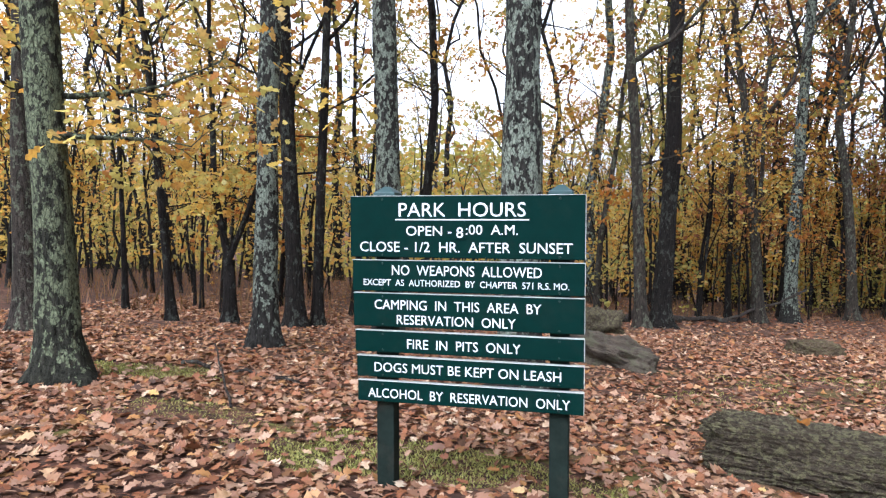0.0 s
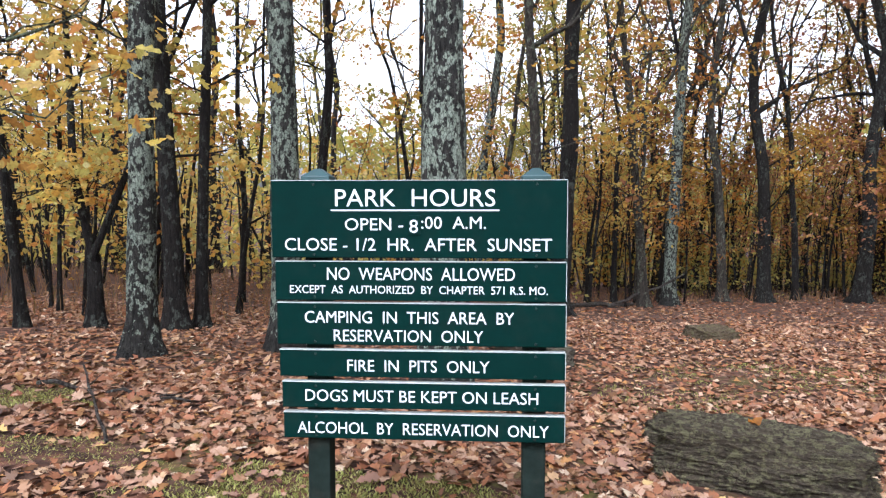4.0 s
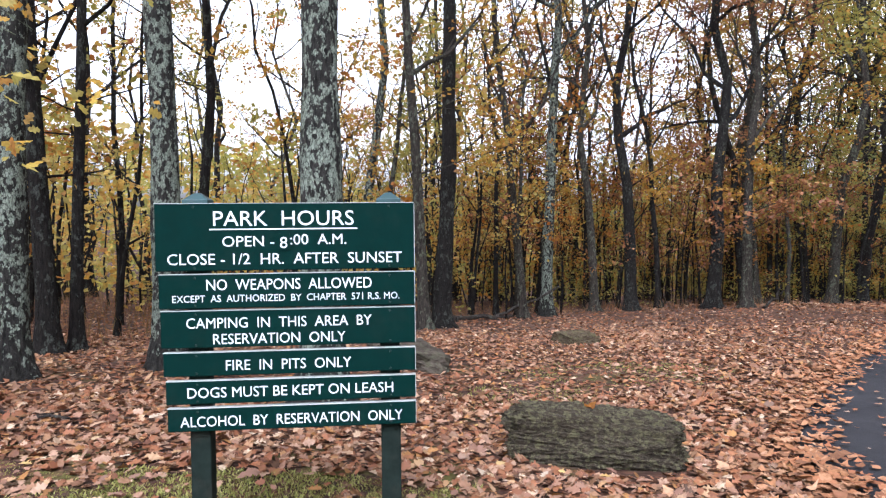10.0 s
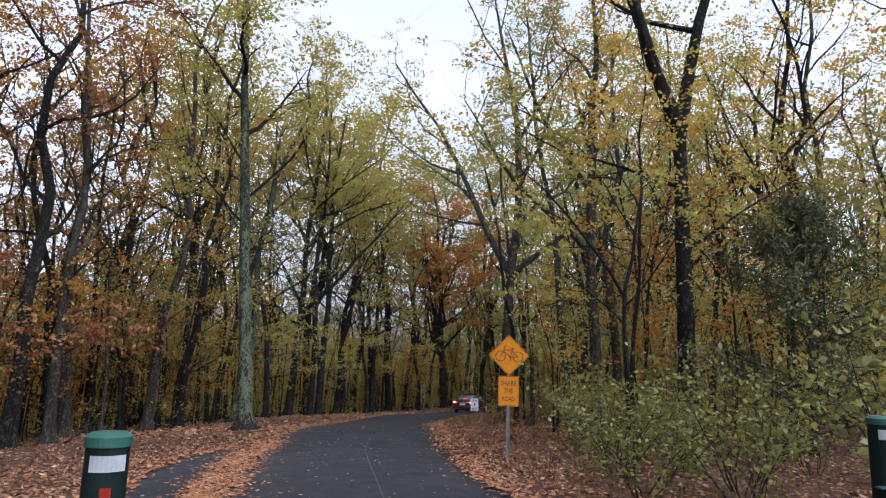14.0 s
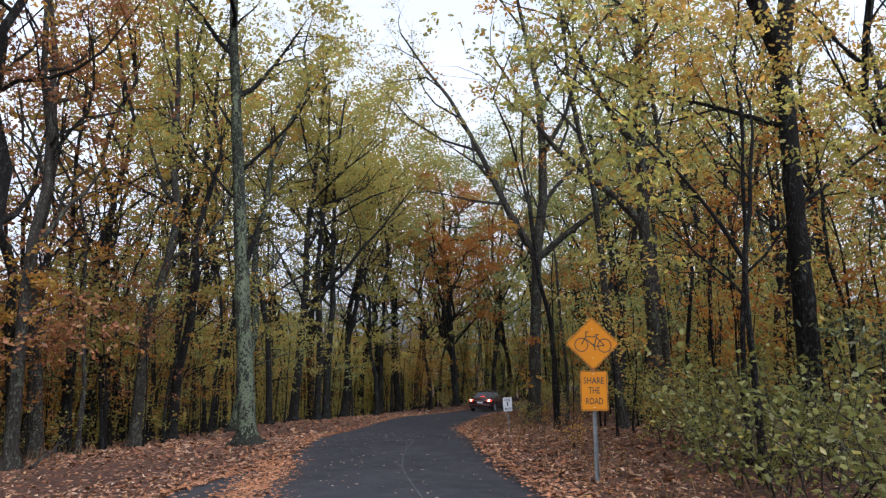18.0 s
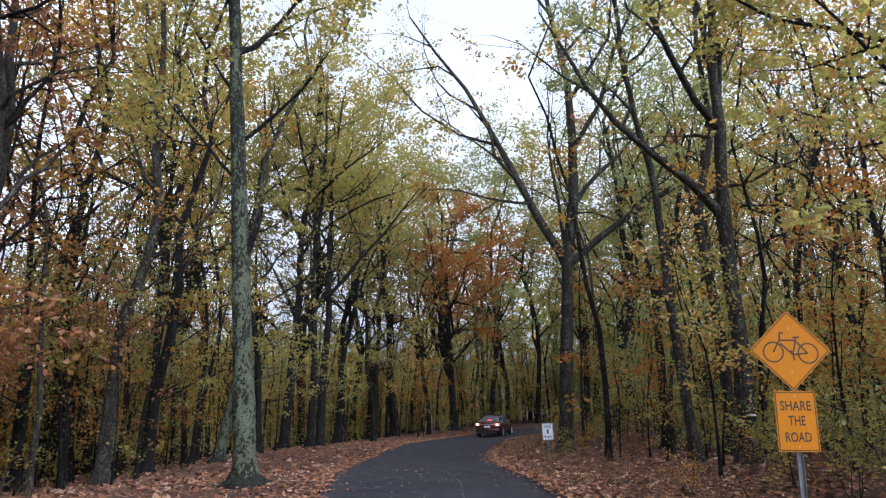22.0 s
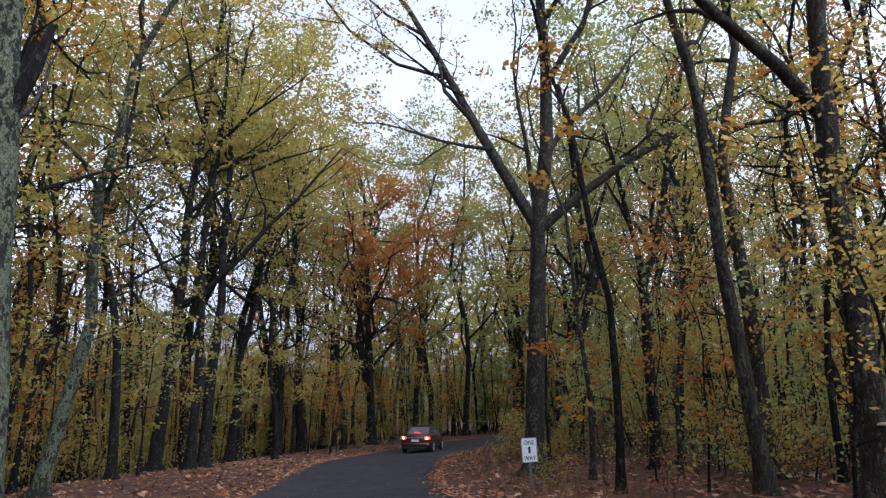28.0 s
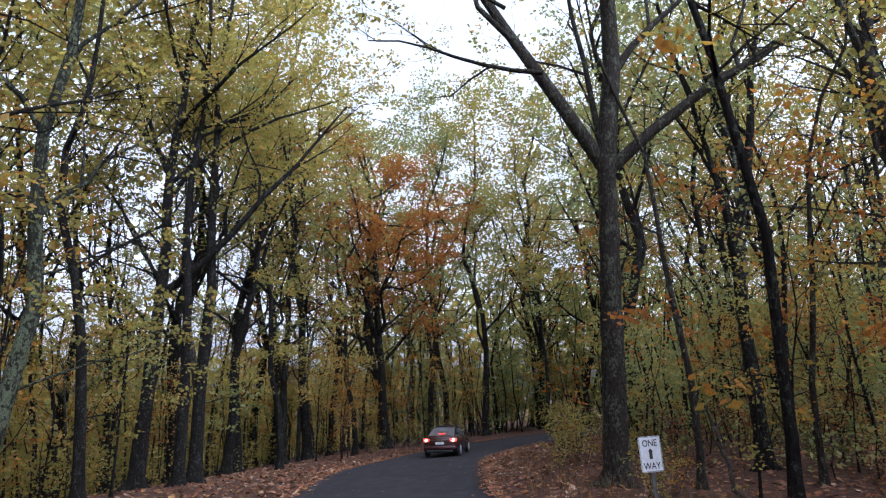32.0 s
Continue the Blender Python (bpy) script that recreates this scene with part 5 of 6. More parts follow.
# ---- road signs ----
def rounded_plate(w, h, r, t, y, diamond=False, n=5):
    bm = bmesh.new()
    ring = []
    for cx, cz, a0 in ((w / 2 - r, h / 2 - r, 0), (-w / 2 + r, h / 2 - r, 90), (-w / 2 + r, -h / 2 + r, 180), (w / 2 - r, -h / 2 + r, 270)):
        for i in range(n + 1):
            a = math.radians(a0 + 90 * i / n)
            p = Vector((cx + r * math.cos(a), 0, cz + r * math.sin(a)))
            if diamond:
                p = Matrix.Rotation(math.pi / 4, 3, "Y") @ p
            ring.append(p)
    a = [bm.verts.new(p + Vector((0, y, 0))) for p in ring]
    b = [bm.verts.new(p + Vector((0, y + t, 0))) for p in ring]
    bm.faces.new(a)
    bm.faces.new(b[::-1])
    for i in range(len(a)):
        bm.faces.new((a[i - 1], b[i - 1], b[i], a[i]))
    bmesh.ops.recalc_face_normals(bm, faces=bm.faces[:])
    return bm


def border(w, h, r, inset, width, y, diamond=False, n=5):
    bm = bmesh.new()
    rings = []
    for d in (inset, inset + width):
        ring = []
        for cx, cz, a0 in ((w / 2 - r, h / 2 - r, 0), (-w / 2 + r, h / 2 - r, 90), (-w / 2 + r, -h / 2 + r, 180), (w / 2 - r, -h / 2 + r, 270)):
            for i in range(n + 1):
                a = math.radians(a0 + 90 * i / n)
                p = Vector((cx + (r - d) * math.cos(a), y, cz + (r - d) * math.sin(a)))
                ring.append(bm.verts.new(Matrix.Rotation(math.pi / 4, 3, "Y") @ p if diamond else p))
        rings.append(ring)
    for i in range(len(rings[0])):
        bm.faces.new((rings[0][i - 1], rings[0][i], rings[1][i], rings[1][i - 1]))
    return bm


def stroke(bm, a, b, w, y):
    a, b = Vector((a[0], y, a[1])), Vector((b[0], y, b[1]))
    d = (b - a).normalized()
    n = Vector((-d.z, 0, d.x)) * w / 2
    bm.faces.new([bm.verts.new(p) for p in (a - n, b - n, b + n, a + n)])


def hoop(bm, c, r, w, y, n=28):
    rings = [[bm.verts.new((c[0] + rr * math.cos(2 * math.pi * i / n), y, c[1] + rr * math.sin(2 * math.pi * i / n))) for i in range(n)] for rr in (r - w / 2, r + w / 2)]
    for i in range(n):
        bm.faces.new((rings[0][i - 1], rings[0][i], rings[1][i], rings[1][i - 1]))


def u_post(base, z0, z1, width=0.06):
    bm = bmesh.new()
    box(bm, width, 0.006, z1 - z0, (0, 0.03, (z0 + z1) / 2))
    for s in (-1, 1):
        box(bm, 0.006, 0.028, z1 - z0 - 0.002, (s * (width / 2 + 0.003), 0.018, (z0 + z1) / 2))
    return part("post", bm, M_POSTSTEEL, base, "dull galvanised sign post")


def bike_sign():
    x, y = 15.95, 6.1
    zg = float(ground_z(x, y))
    base = empty("bicycle_sign", pose(x, y, 0, 0, 0.2, -66), "amber diamond bicycle warning sign over a share the road plaque", "road sign")
    u_post(base, zg - 0.3, 1.7)
    cz = 1.345
    side = 0.655
    pl = part("diamond_plate", rounded_plate(side, side, 0.035, 0.004, 0.0, True), M_YELLOW, base, "amber diamond plate")
    pl.location = (0, 0, cz)
    b = part("border", border(side, side, 0.035, 0.012, 0.011, -0.0012, True), M_BLACK, pl)
    bm = bmesh.new()
    y0 = -0.0014
    s = 0.002  # metres to a unit of the drawing
    P = lambda u, v: ((u - 300) * s, (340 - v) * s)
    hoop(bm, P(205, 350), 56 * s, 8 * s, y0)
    hoop(bm, P(402, 357), 56 * s, 8 * s, y0)
    for a, c in (((205, 350), (246, 278)), ((246, 278), (247, 240)), ((247, 240), (270, 240)), ((243, 282), (335, 282)), ((246, 298), (316, 364)), ((316, 364), (340, 266)), ((340, 290), (400, 357)), ((316, 364), (400, 357)), ((320, 266), (360, 264)), ((316, 364), (322, 398)), ((313, 350), (306, 340))):
        stroke(bm, P(*a), P(*c), 8.5 * s, y0)
    part("bicycle_symbol", bm, M_BLACK, pl, "black bicycle symbol")
    w, h = 0.465, 0.67
    pz = 0.885 - h / 2
    pq = part("plaque", rounded_plate(w, h, 0.03, 0.004, 0.0), M_YELLOW, base, "amber share the road plaque")
    pq.location = (0, 0, pz)
    part("border", border(w, h, 0.03, 0.010, 0.011, -0.0012), M_BLACK, pq)
    for text, zz, ww in (("SHARE", 0.12, 0.345), ("THE", -0.045, 0.19), ("ROAD", -0.225, 0.29)):
        lettering("lettering", text, ww, 0.105, 0, zz, -0.0006, M_BLACK, pq, "black lettering", depth=0.001, bold=0.012)
    for zz in (cz + 0.25, cz - 0.25, pz + 0.28, pz - 0.28):
        bm = bmesh.new()
        rod(bm, 0.009, 0.007, 0.006, (0, -0.004, zz), Matrix.Rotation(math.pi / 2, 4, "X"), 8)
        part("bolt", bm, M_STEEL, base)


def one_way_sign():
    x, y = 29.4, 13.15
    zg = float(ground_z(x, y))
    base = empty("one_way_sign", pose(x, y, 0, 0, -3.0, -66), "small white one way sign on a thin post", "road sign")
    u_post(base, zg - 0.3, -0.42, 0.05)
    w, h = 0.36, 0.54
    pl = part("plate", rounded_plate(w, h, 0.03, 0.003, 0.0), M_WHITE, base, "white rectangular sign plate")
    pl.location = (0, 0, -0.64)
    part("border", border(w, h, 0.03, 0.006, 0.007, -0.001), M_BLACK, pl)
    lettering("lettering", "ONE", 0.24, 0.10, 0, 0.12, -0.0006, M_BLACK, pl, "black lettering", depth=0.001, bold=0.015)
    lettering("lettering", "WAY", 0.28, 0.10, 0, -0.225, -0.0006, M_BLACK, pl, "black lettering", depth=0.001, bold=0.015)
    bm = bmesh.new()
    box(bm, 0.052, 0.002, 0.12, (0, -0.001, -0.012))
    stroke(bm, (0, 0.085), (0, 0.03), 0.002, -0.0022)
    tri = [bm.verts.new(p) for p in ((-0.045, -0.0015, 0.04), (0.045, -0.0015, 0.04), (0, -0.0015, 0.09))]
    bm.faces.new(tri)
    part("arrow", bm, M_BLACK, pl, "black upward arrow")


bike_sign()
one_way_sign()


# ---- the parked car ----
def car():
    x, y = 52.2, 23.9
    zg = float(road_z(x, y))
    base = empty("car", pose(x, y, zg, 0, 1.2, 8), "dark red-brown saloon car stopped with its tail lamps lit", "car")
    L, W = 4.6, 1.8
    # the body's outline from rear (-x) to front (+x): station, sill, shoulder, half width
    st = [(-2.30, 0.40, 0.80, 0.62), (-2.25, 0.30, 0.95, 0.74), (-2.1, 0.25, 1.02, 0.82), (-1.5, 0.22, 1.05, 0.90), (-0.6, 0.2, 1.00, 0.90), (0.5, 0.2, 0.97, 0.90), (1.3, 0.22, 0.93, 0.88), (2.0, 0.25, 0.82, 0.82), (2.24, 0.32, 0.70, 0.72), (2.30, 0.42, 0.6, 0.6)]
    bm = bmesh.new()
    rows = []
    for sx, lo, hi, hw in st:
        rows.append([bm.verts.new((sx, s * u * hw, lo + v * (hi - lo))) for s, u, v in ((-1, 0.86, 0), (-1, 0.98, 0.18), (-1, 1.0, 0.55), (-1, 0.96, 0.85), (-1, 0.84, 1.0), (1, 0.84, 1.0), (1, 0.96, 0.85), (1, 1.0, 0.55), (1, 0.98, 0.18), (1, 0.86, 0))])
    for a, b in zip(rows, rows[1:]):
        for i in range(10):
            bm.faces.new((a[i - 1], a[i], b[i], b[i - 1]))
    bm.faces.new(rows[0])
    bm.faces.new(rows[-1][::-1])
    bmesh.ops.recalc_face_normals(bm, faces=bm.faces[:])
    part("body", bm, M_CAR, base, "dark metallic painted body", True)
    # the cabin: roof panel on pillars
    roof = [(-1.75, 1.02, 0.74), (-0.9, 1.385, 0.56), (-0.55, 1.445, 0.57), (-0.15, 1.47, 0.575), (0.15, 1.455, 0.57), (0.35, 1.42, 0.56), (1.25, 0.95, 0.72)]
    bm = bmesh.new()
    rr = [[bm.verts.new((sx, s * hw * 1.02, z + 0.012 + 0.035 * (1 - s * s) - 0.03 * s ** 8)) for s in (-1, -0.85, -0.5, 0, 0.5, 0.85, 1)] for sx, z, hw in roof[1:-1]]
    for a, b in zip(rr, rr[1:]):
        for i in range(6):
            bm.faces.new((a[i], b[i], b[i + 1], a[i + 1]))
    bmesh.ops.solidify(bm, geom=bm.faces[:], thickness=0.03)
    part("roof", bm, M_CAR, base, smooth=True)
    def pane(name, quad, label):
        bm = bmesh.new()
        bm.faces.new([bm.verts.new(p) for p in quad])
        bmesh.ops.solidify(bm, geom=bm.faces[:], thickness=0.01)
        return part(name, bm, M_GLASS, base, label)
    pane("rear_window", ((-1.78, -0.66, 1.045), (-1.78, 0.66, 1.045), (-0.85, 0.54, 1.41), (-0.85, -0.54, 1.41)), "tinted rear window reflecting the sky")
    pane("windscreen", ((1.25, -0.70, 0.96), (0.36, -0.57, 1.42), (0.36, 0.57, 1.42), (1.25, 0.70, 0.96)), "raked windscreen")
    for s in (-1, 1):
        pane("side_window", ((-1.5, s * 0.76, 1.03), (1.0, s * 0.76, 0.98), (0.33, s * 0.57, 1.40), (-0.85, s * 0.57, 1.38)), "dark side window")
        bm = bmesh.new()
        box(bm, 0.2, 0.34, 0.15, (-2.19, s * 0.66, 0.84), 0.045, Matrix.Rotation(-s * 0.35, 4, "Z"))
        lamp = part("tail_lamp", bm, M_TAIL, base, "lit red tail lamp")
        bm = bmesh.new()
        rod(bm, 0.065, 0.05, 0.05, (-2.29, s * 0.68, 0.84), Matrix.Rotation(math.pi / 2, 4, "Y"), 16)
        part("bulb", bm, M_BULB, lamp, "glowing bulb")
        bm = bmesh.new()
        box(bm, 0.12, 0.2, 0.12, (0.75, s * 0.98, 1.02), 0.03)
        part("wing_mirror", bm, M_CAR, base)
        for wx in (-1.38, 1.4):
            bm = bmesh.new()
            rod(bm, 0.325, 0.325, 0.2, (0, 0, 0), Matrix.Rotation(math.pi / 2, 4, "X"), 28)
            bmesh.ops.bevel(bm, geom=[e for e in bm.edges if len(e.link_faces) == 2 and e.calc_face_angle() > 0.8], offset=0.03, segments=2, affect="EDGES")
            wheel = empty("wheel", pose(wx, s * 0.80, 0.325), "", "")
            wheel.parent = base
            part("tyre", bm, M_TYRE, wheel, "black tyre")
            bm = bmesh.new()
            rod(bm, 0.22, 0.22, 0.015, (0, s * 0.104, 0), Matrix.Rotation(math.pi / 2, 4, "X"), 24)
            for i in range(5):
                box(bm, 0.04, 0.012, 0.18, (0, s * 0.112, 0.0), 0, Matrix.Rotation(i * math.pi / 5, 4, "Y"))
            part("rim", bm, M_RIM, wheel, "alloy rim")
    bm = bmesh.new()
    box(bm, 0.16, 1.62, 0.24, (-2.28, 0, 0.47), 0.07)
    bumper = part("rear_bumper", bm, M_CAR, base, "body-coloured rear bumper", True)
    bm = bmesh.new()
    box(bm, 0.1, 1.3, 0.09, (-2.31, 0, 0.33), 0.03)
    part("lower_trim", bm, M_TRIM, bumper, "black plastic lower trim")
    bm = bmesh.new()
    box(bm, 0.02, 0.42, 0.12, (-2.31, 0, 0.7), 0.008)
    part("plate_panel", bm, M_PLATE, base, "pale plate panel")
    bm = bmesh.new()
    box(bm, 0.03, 0.34, 0.035, (-1.62, 0, 1.125), 0.006)
    part("brake_lamp", bm, M_TAIL, base, "lit high brake lamp")
    bm = bmesh.new()
    box(bm, 0.012, 1.0, 0.02, (-2.29, 0, 0.85), 0.004)
    part("boot_trim", bm, M_RIM, base, "chrome boot strip")


car()


# ---- shrubs and the cedar ----
def shrub(name, label, x, y, h, w, leaves, seed, count=1100, size=0.075, stems=7, at_origin=False, group="roadside shrubs"):
    rng = np.random.default_rng(300 + seed)
    base = empty(name, pose(x, y, 0 if at_origin else float(ground_z(x, y)) - 0.02), label, "shrub", group)
    tips = []
    for i in range(stems):
        t = Tubes()
        az = rng.uniform(0, 6.28)
        out = rng.uniform(0.1, 0.55) * w / h
        p = limb_path((0.08 * math.cos(az), 0.08 * math.sin(az), -0.05), (math.cos(az) * out, math.sin(az) * out, 1), h * rng.uniform(0.7, 1.1), rng, 8, 0.14, -0.01)
        t.add(p, 0.012 * (1 - 0.8 * np.linspace(0, 1, 8)), 4)
        for j in range(2, 8):
            for _ in range(1 + j % 2):
                q = limb_path(p[j], turned(p[j] - p[j - 1], rng, rng.uniform(0.7, 1.4)), h * rng.uniform(0.15, 0.34), rng, 4, 0.2, -0.03)
                t.add(q[::3], 0.005 * np.array([1, 0.4]), 3)
                tips.append(q)
        link_mesh("stem", t.mesh("stem"), BARK_BROWN, base, smooth=True)
    tips = np.vstack(tips)
    c = tips[rng.integers(0, len(tips), count)] + rng.normal(0, 0.05, (count, 3))
    c[:, 2] = np.maximum(c[:, 2], 0.08)
    link_mesh("foliage", leaf_mesh("foliage", c, size, rng, 0.2), leaves, base)
    return base


SHRUBS = [shrub("shrub", "green honeysuckle shrub with small pale leaves by the road", 0, 0, 1.8, 2.9, SHRUB, i, 640, 0.08, 7, at_origin=True) for i in range(3)]
SHRUBS += [shrub("shrub", "yellowing understorey shrub with thin stems", 0, 0, 1.8, 1.5, OLIVE, 10 + i, 620, 0.085, 5, at_origin=True) for i in range(2)]
SHRUBS += [shrub("shrub", "rusty understorey brush with thin dark stems", 0, 0, 1.7, 1.6, leaf, 20 + i, 420, 0.08, 6, at_origin=True) for i, leaf in enumerate((RUSSET, AMBER))]
rng = np.random.default_rng(9)
spots = [(9.8, 0.9, 0), (10.8, 2.2, 1), (11.6, 1.1, 2), (12.6, 2.9, 0), (13.2, 1.6, 1), (14.2, 3.3, 2), (14.6, 2.2, 0), (15.6, 3.8, 1), (16.2, 2.6, 2), (17.4, 4.4, 0), (18.3, 3.2, 1), (19.3, 4.6, 2), (9.2, -0.6, 2), (10.4, -1.2, 0), (12.0, -0.8, 1), (14.0, 0.2, 2), (16, 0.8, 0)]
spots += [(20.5, 5.2, 3), (21.8, 6.0, 4), (23.5, 6.2, 3), (22.6, 4.2, 0), (25.2, 4.8, 4), (29.5, 8.3, 3), (40, 15.5, 3), (43, 16.6, 4), (33, 7, 0), (38, 9, 1), (46, 17, 3), (50, 17.5, 4), (39, 13, 0), (55, 17, 2), (60, 16, 0), (64, 30, 1), (66, 28.5, 2), (62, 15, 1)]
for i, (x, y, k) in enumerate(spots):
    s = rng.uniform(0.85, 1.2)
    z = float(ground_z(x, y)) - 0.02
    if i in (0, 1, 2, 17, 18):
        ob = SHRUBS[k]
        ob.matrix_basis = pose(x, y, z, 0, 0, rng.uniform(0, 360))
    else:
        copy_thing(SHRUBS[k], pose(x, y, z, 0, 0, rng.uniform(0, 360)) @ Matrix.Diagonal((s, s, s, 1)))
for x, y in scatter(20, lambda r: (lambda u: (u, float(np.interp(u, [20, 30, 42, 58], [9.3, 14.6, 18.4, 18.2])) - r.uniform(0.9, 5.5)))(r.uniform(20, 58)), rng, 0.7, []):
    s = rng.uniform(0.45, 0.85)
    copy_thing(SHRUBS[4 + int(rng.integers(0, 3))], pose(x, y, float(ground_z(x, y)) - 0.02, 0, 0, rng.uniform(0, 360)) @ Matrix.Diagonal((s, s, s, 1)))
for x, y in scatter(34, lambda r: (lambda u: (u, float(np.interp(u, [26, 36, 50], [5, 9.5, 14])) - r.uniform(0, 8)))(r.uniform(26, 50)), rng, 0.8, []):
    s = rng.uniform(0.7, 1.25)
    copy_thing(SHRUBS[5 + int(rng.integers(0, 2))], pose(x, y, float(ground_z(x, y)) - 0.02, 0, 0, rng.uniform(0, 360)) @ Matrix.Diagonal((s, s, s, 1)))
for x, y in scatter(26, bend, rng, 0.8, []):
    s = rng.uniform(0.8, 1.4)
    copy_thing(SHRUBS[3 + int(rng.integers(0, 4))], pose(x, y, float(ground_z(x, y)) - 0.02, 0, 0, rng.uniform(0, 360)) @ Matrix.Diagonal((s, s, s, 1)))
for x, y in scatter(70, lambda r: far_side(r), rng, 0.5, []):
    s = rng.uniform(0.5, 0.9)
    copy_thing(SHRUBS[3 + int(rng.integers(0, 2))], pose(x, y, float(ground_z(x, y)) - 0.02, 0, 0, rng.uniform(0, 360)) @ Matrix.Diagonal((s, s, s, 1)))


for k, (x, y) in ((5, (41.0, 12.5)), (6, (38.0, 8.0))):
    SHRUBS[k].matrix_basis = pose(x, y, float(ground_z(x, y)) - 0.02)


def cedar(x, y, h, w, seed):
    rng = np.random.default_rng(seed)
    base = empty("cedar_tree", pose(x, y, float(ground_z(x, y))), "dense dark green red cedar behind the shrubs", "tree")
    t = Tubes()
    p = limb_path((0, 0, -0.1), (0.02, 0, 1), h, rng, 9, 0.04, 0.05)
    t.add(p, 0.11 * (1 - 0.85 * np.linspace(0, 1, 9)), 9)
    tips = []
    for i in range(70):
        f = rng.uniform(0.06, 0.97)
        q0 = np.array([np.interp(f, np.linspace(0, 1, 9), p[:, k]) for k in range(3)])
        az = rng.uniform(0, 6.28)
        ln = w * 0.5 * (1 - f) ** 0.7 * rng.uniform(0.7, 1.15) + 0.15
        q = limb_path(q0, (math.cos(az), math.sin(az), 0.25), ln, rng, 6, 0.14, 0.05)
        t.add(q, 0.02 * (1 - 0.8 * np.linspace(0, 1, 6)), 4)
        tips.append(q[1:])
    link_mesh("trunk", t.mesh("trunk"), BARK_BROWN, base, smooth=True)
    tips = np.vstack(tips)
    c = tips[rng.integers(0, len(tips), 15000)] + rng.normal(0, 0.14, (15000, 3))
    link_mesh("crown", leaf_mesh("crown", c, 0.12, rng, 0.1, width=0.16, level=1.0), NEEDLE, base)


cedar(17.3, 0.1, 5.4, 6.6, 5)


# ---- fallen leaves, grass and twigs ----
def litter_points(n, x0, x1, y0, y1, rng, keep):
    x, y = rng.uniform(x0, x1, n), rng.uniform(y0, y1, n)
    on = keep(x, y)
    return x[on], y[on]


def star_leaves(x, y, z, size, rng, points=5, curly=1.0):
    """Lobed, curled dead leaves lying on the ground."""
    n = len(x)
    k = points * 2
    a = np.linspace(0, 2 * np.pi, k, endpoint=False)[None] + rng.uniform(0, 6.28, n)[:, None]
    ln = np.where(np.arange(k) % 2 == 0, 1.0, 0.68)[None] * rng.uniform(0.75, 1.2, (n, k))
    s = (size * rng.uniform(0.6, 1.25, n))[:, None]
    narrow = rng.uniform(0.5, 0.95, n)[:, None]
    u, v = ln * np.cos(a) * s * 0.55, ln * np.sin(a) * s * 0.55 * narrow
    tw = rng.uniform(0, 6.28, n)[:, None]
    X, Y = u * np.cos(tw) - v * np.sin(tw), u * np.sin(tw) + v * np.cos(tw)
    tilt, td = rng.normal(0, 0.32 * curly, n)[:, None], rng.uniform(0, 6.28, n)[:, None]
    curl = rng.uniform(-0.2, 0.9, n)[:, None] * curly
    Z = (X * np.cos(td) + Y * np.sin(td)) * tilt + curl * (u**2) / (s * 0.5)
    Z = Z - Z.min(1, keepdims=True)
    P = np.stack([x[:, None] + X, y[:, None] + Y, z[:, None] + Z], -1)
    C = np.stack([x, y, z + 0.12 * s[:, 0] * np.abs(tilt[:, 0])], -1)[:, None]
    V = np.concatenate([C, P], 1)
    i = np.arange(k)
    tri = np.stack([np.zeros(k, int), 1 + i, 1 + (i + 1) % k], -1)
    F = (np.arange(n)[:, None, None] * (k + 1) + tri[None]).reshape(-1, 3)
    return V.reshape(-1, 3), F


def oak_leaves(x, y, z, size, rng, lift=1.0):
    """Lobed oak leaves, longer than wide, arched along the rib and lying askew."""
    n = len(x)
    t = np.array([0.0, 0.13, 0.26, 0.37, 0.53, 0.65, 0.8, 0.91, 1.0])
    w = np.array([0.012, 0.10, 0.25, 0.13, 0.35, 0.17, 0.26, 0.12, 0.012])
    k = len(t)
    s = (size * rng.uniform(0.55, 1.25, n))[:, None]
    wl, wr = w * rng.uniform(0.7, 1.25, (n, k)), w * rng.uniform(0.7, 1.25, (n, k))
    arch = rng.uniform(-0.1, 0.55, n)[:, None] * lift
    tilt, roll = rng.normal(0, 0.16, n)[:, None] * lift, rng.normal(0, 0.4, n)[:, None] * lift
    u = (t[None] - 0.5) * s
    rib = arch * (0.25 - (t[None] - 0.5) ** 2) * s + tilt * u
    V, a = [], rng.uniform(0, 2 * np.pi, n)[:, None]
    cup = rng.uniform(0.0, 0.9, n)[:, None] * lift
    for sign, ww in ((1, wl), (-1, wr)):
        v = sign * ww * s
        V.append(np.stack([x[:, None] + u * np.cos(a) - v * np.sin(a), y[:, None] + u * np.sin(a) + v * np.cos(a), rib + roll * v + cup * v * v / s], -1))
    V.append(np.stack([x[:, None] + u * np.cos(a), y[:, None] + u * np.sin(a), rib], -1))
    V = np.concatenate(V, 1)
    V[..., 2] += z[:, None] - V[..., 2].min(1, keepdims=True)
    i = np.arange(k - 1)
    tri = np.vstack([np.stack([2 * k + i, 2 * k + i + 1, i + 1], -1), np.stack([2 * k + i, i + 1, i], -1), np.stack([2 * k + i + 1, 2 * k + i, k + i], -1), np.stack([2 * k + i + 1, k + i, k + i + 1], -1)])
    F = (np.arange(n)[:, None, None] * (3 * k) + tri[None]).reshape(-1, 3)
    return V.reshape(-1, 3), F


MOSS_PATCHES = ((-0.05, 4.5, 0.95, 0.42), (-0.75, 4.2, 0.5, 0.3), (0.75, 4.35, 0.5, 0.3), (-2.0, 4.8, 0.5, 0.3), (4.0, 8.1, 1.3, 0.8), (2.6, 7.3, 0.9, 0.5), (-3.0, 6.0, 0.6, 0.3))


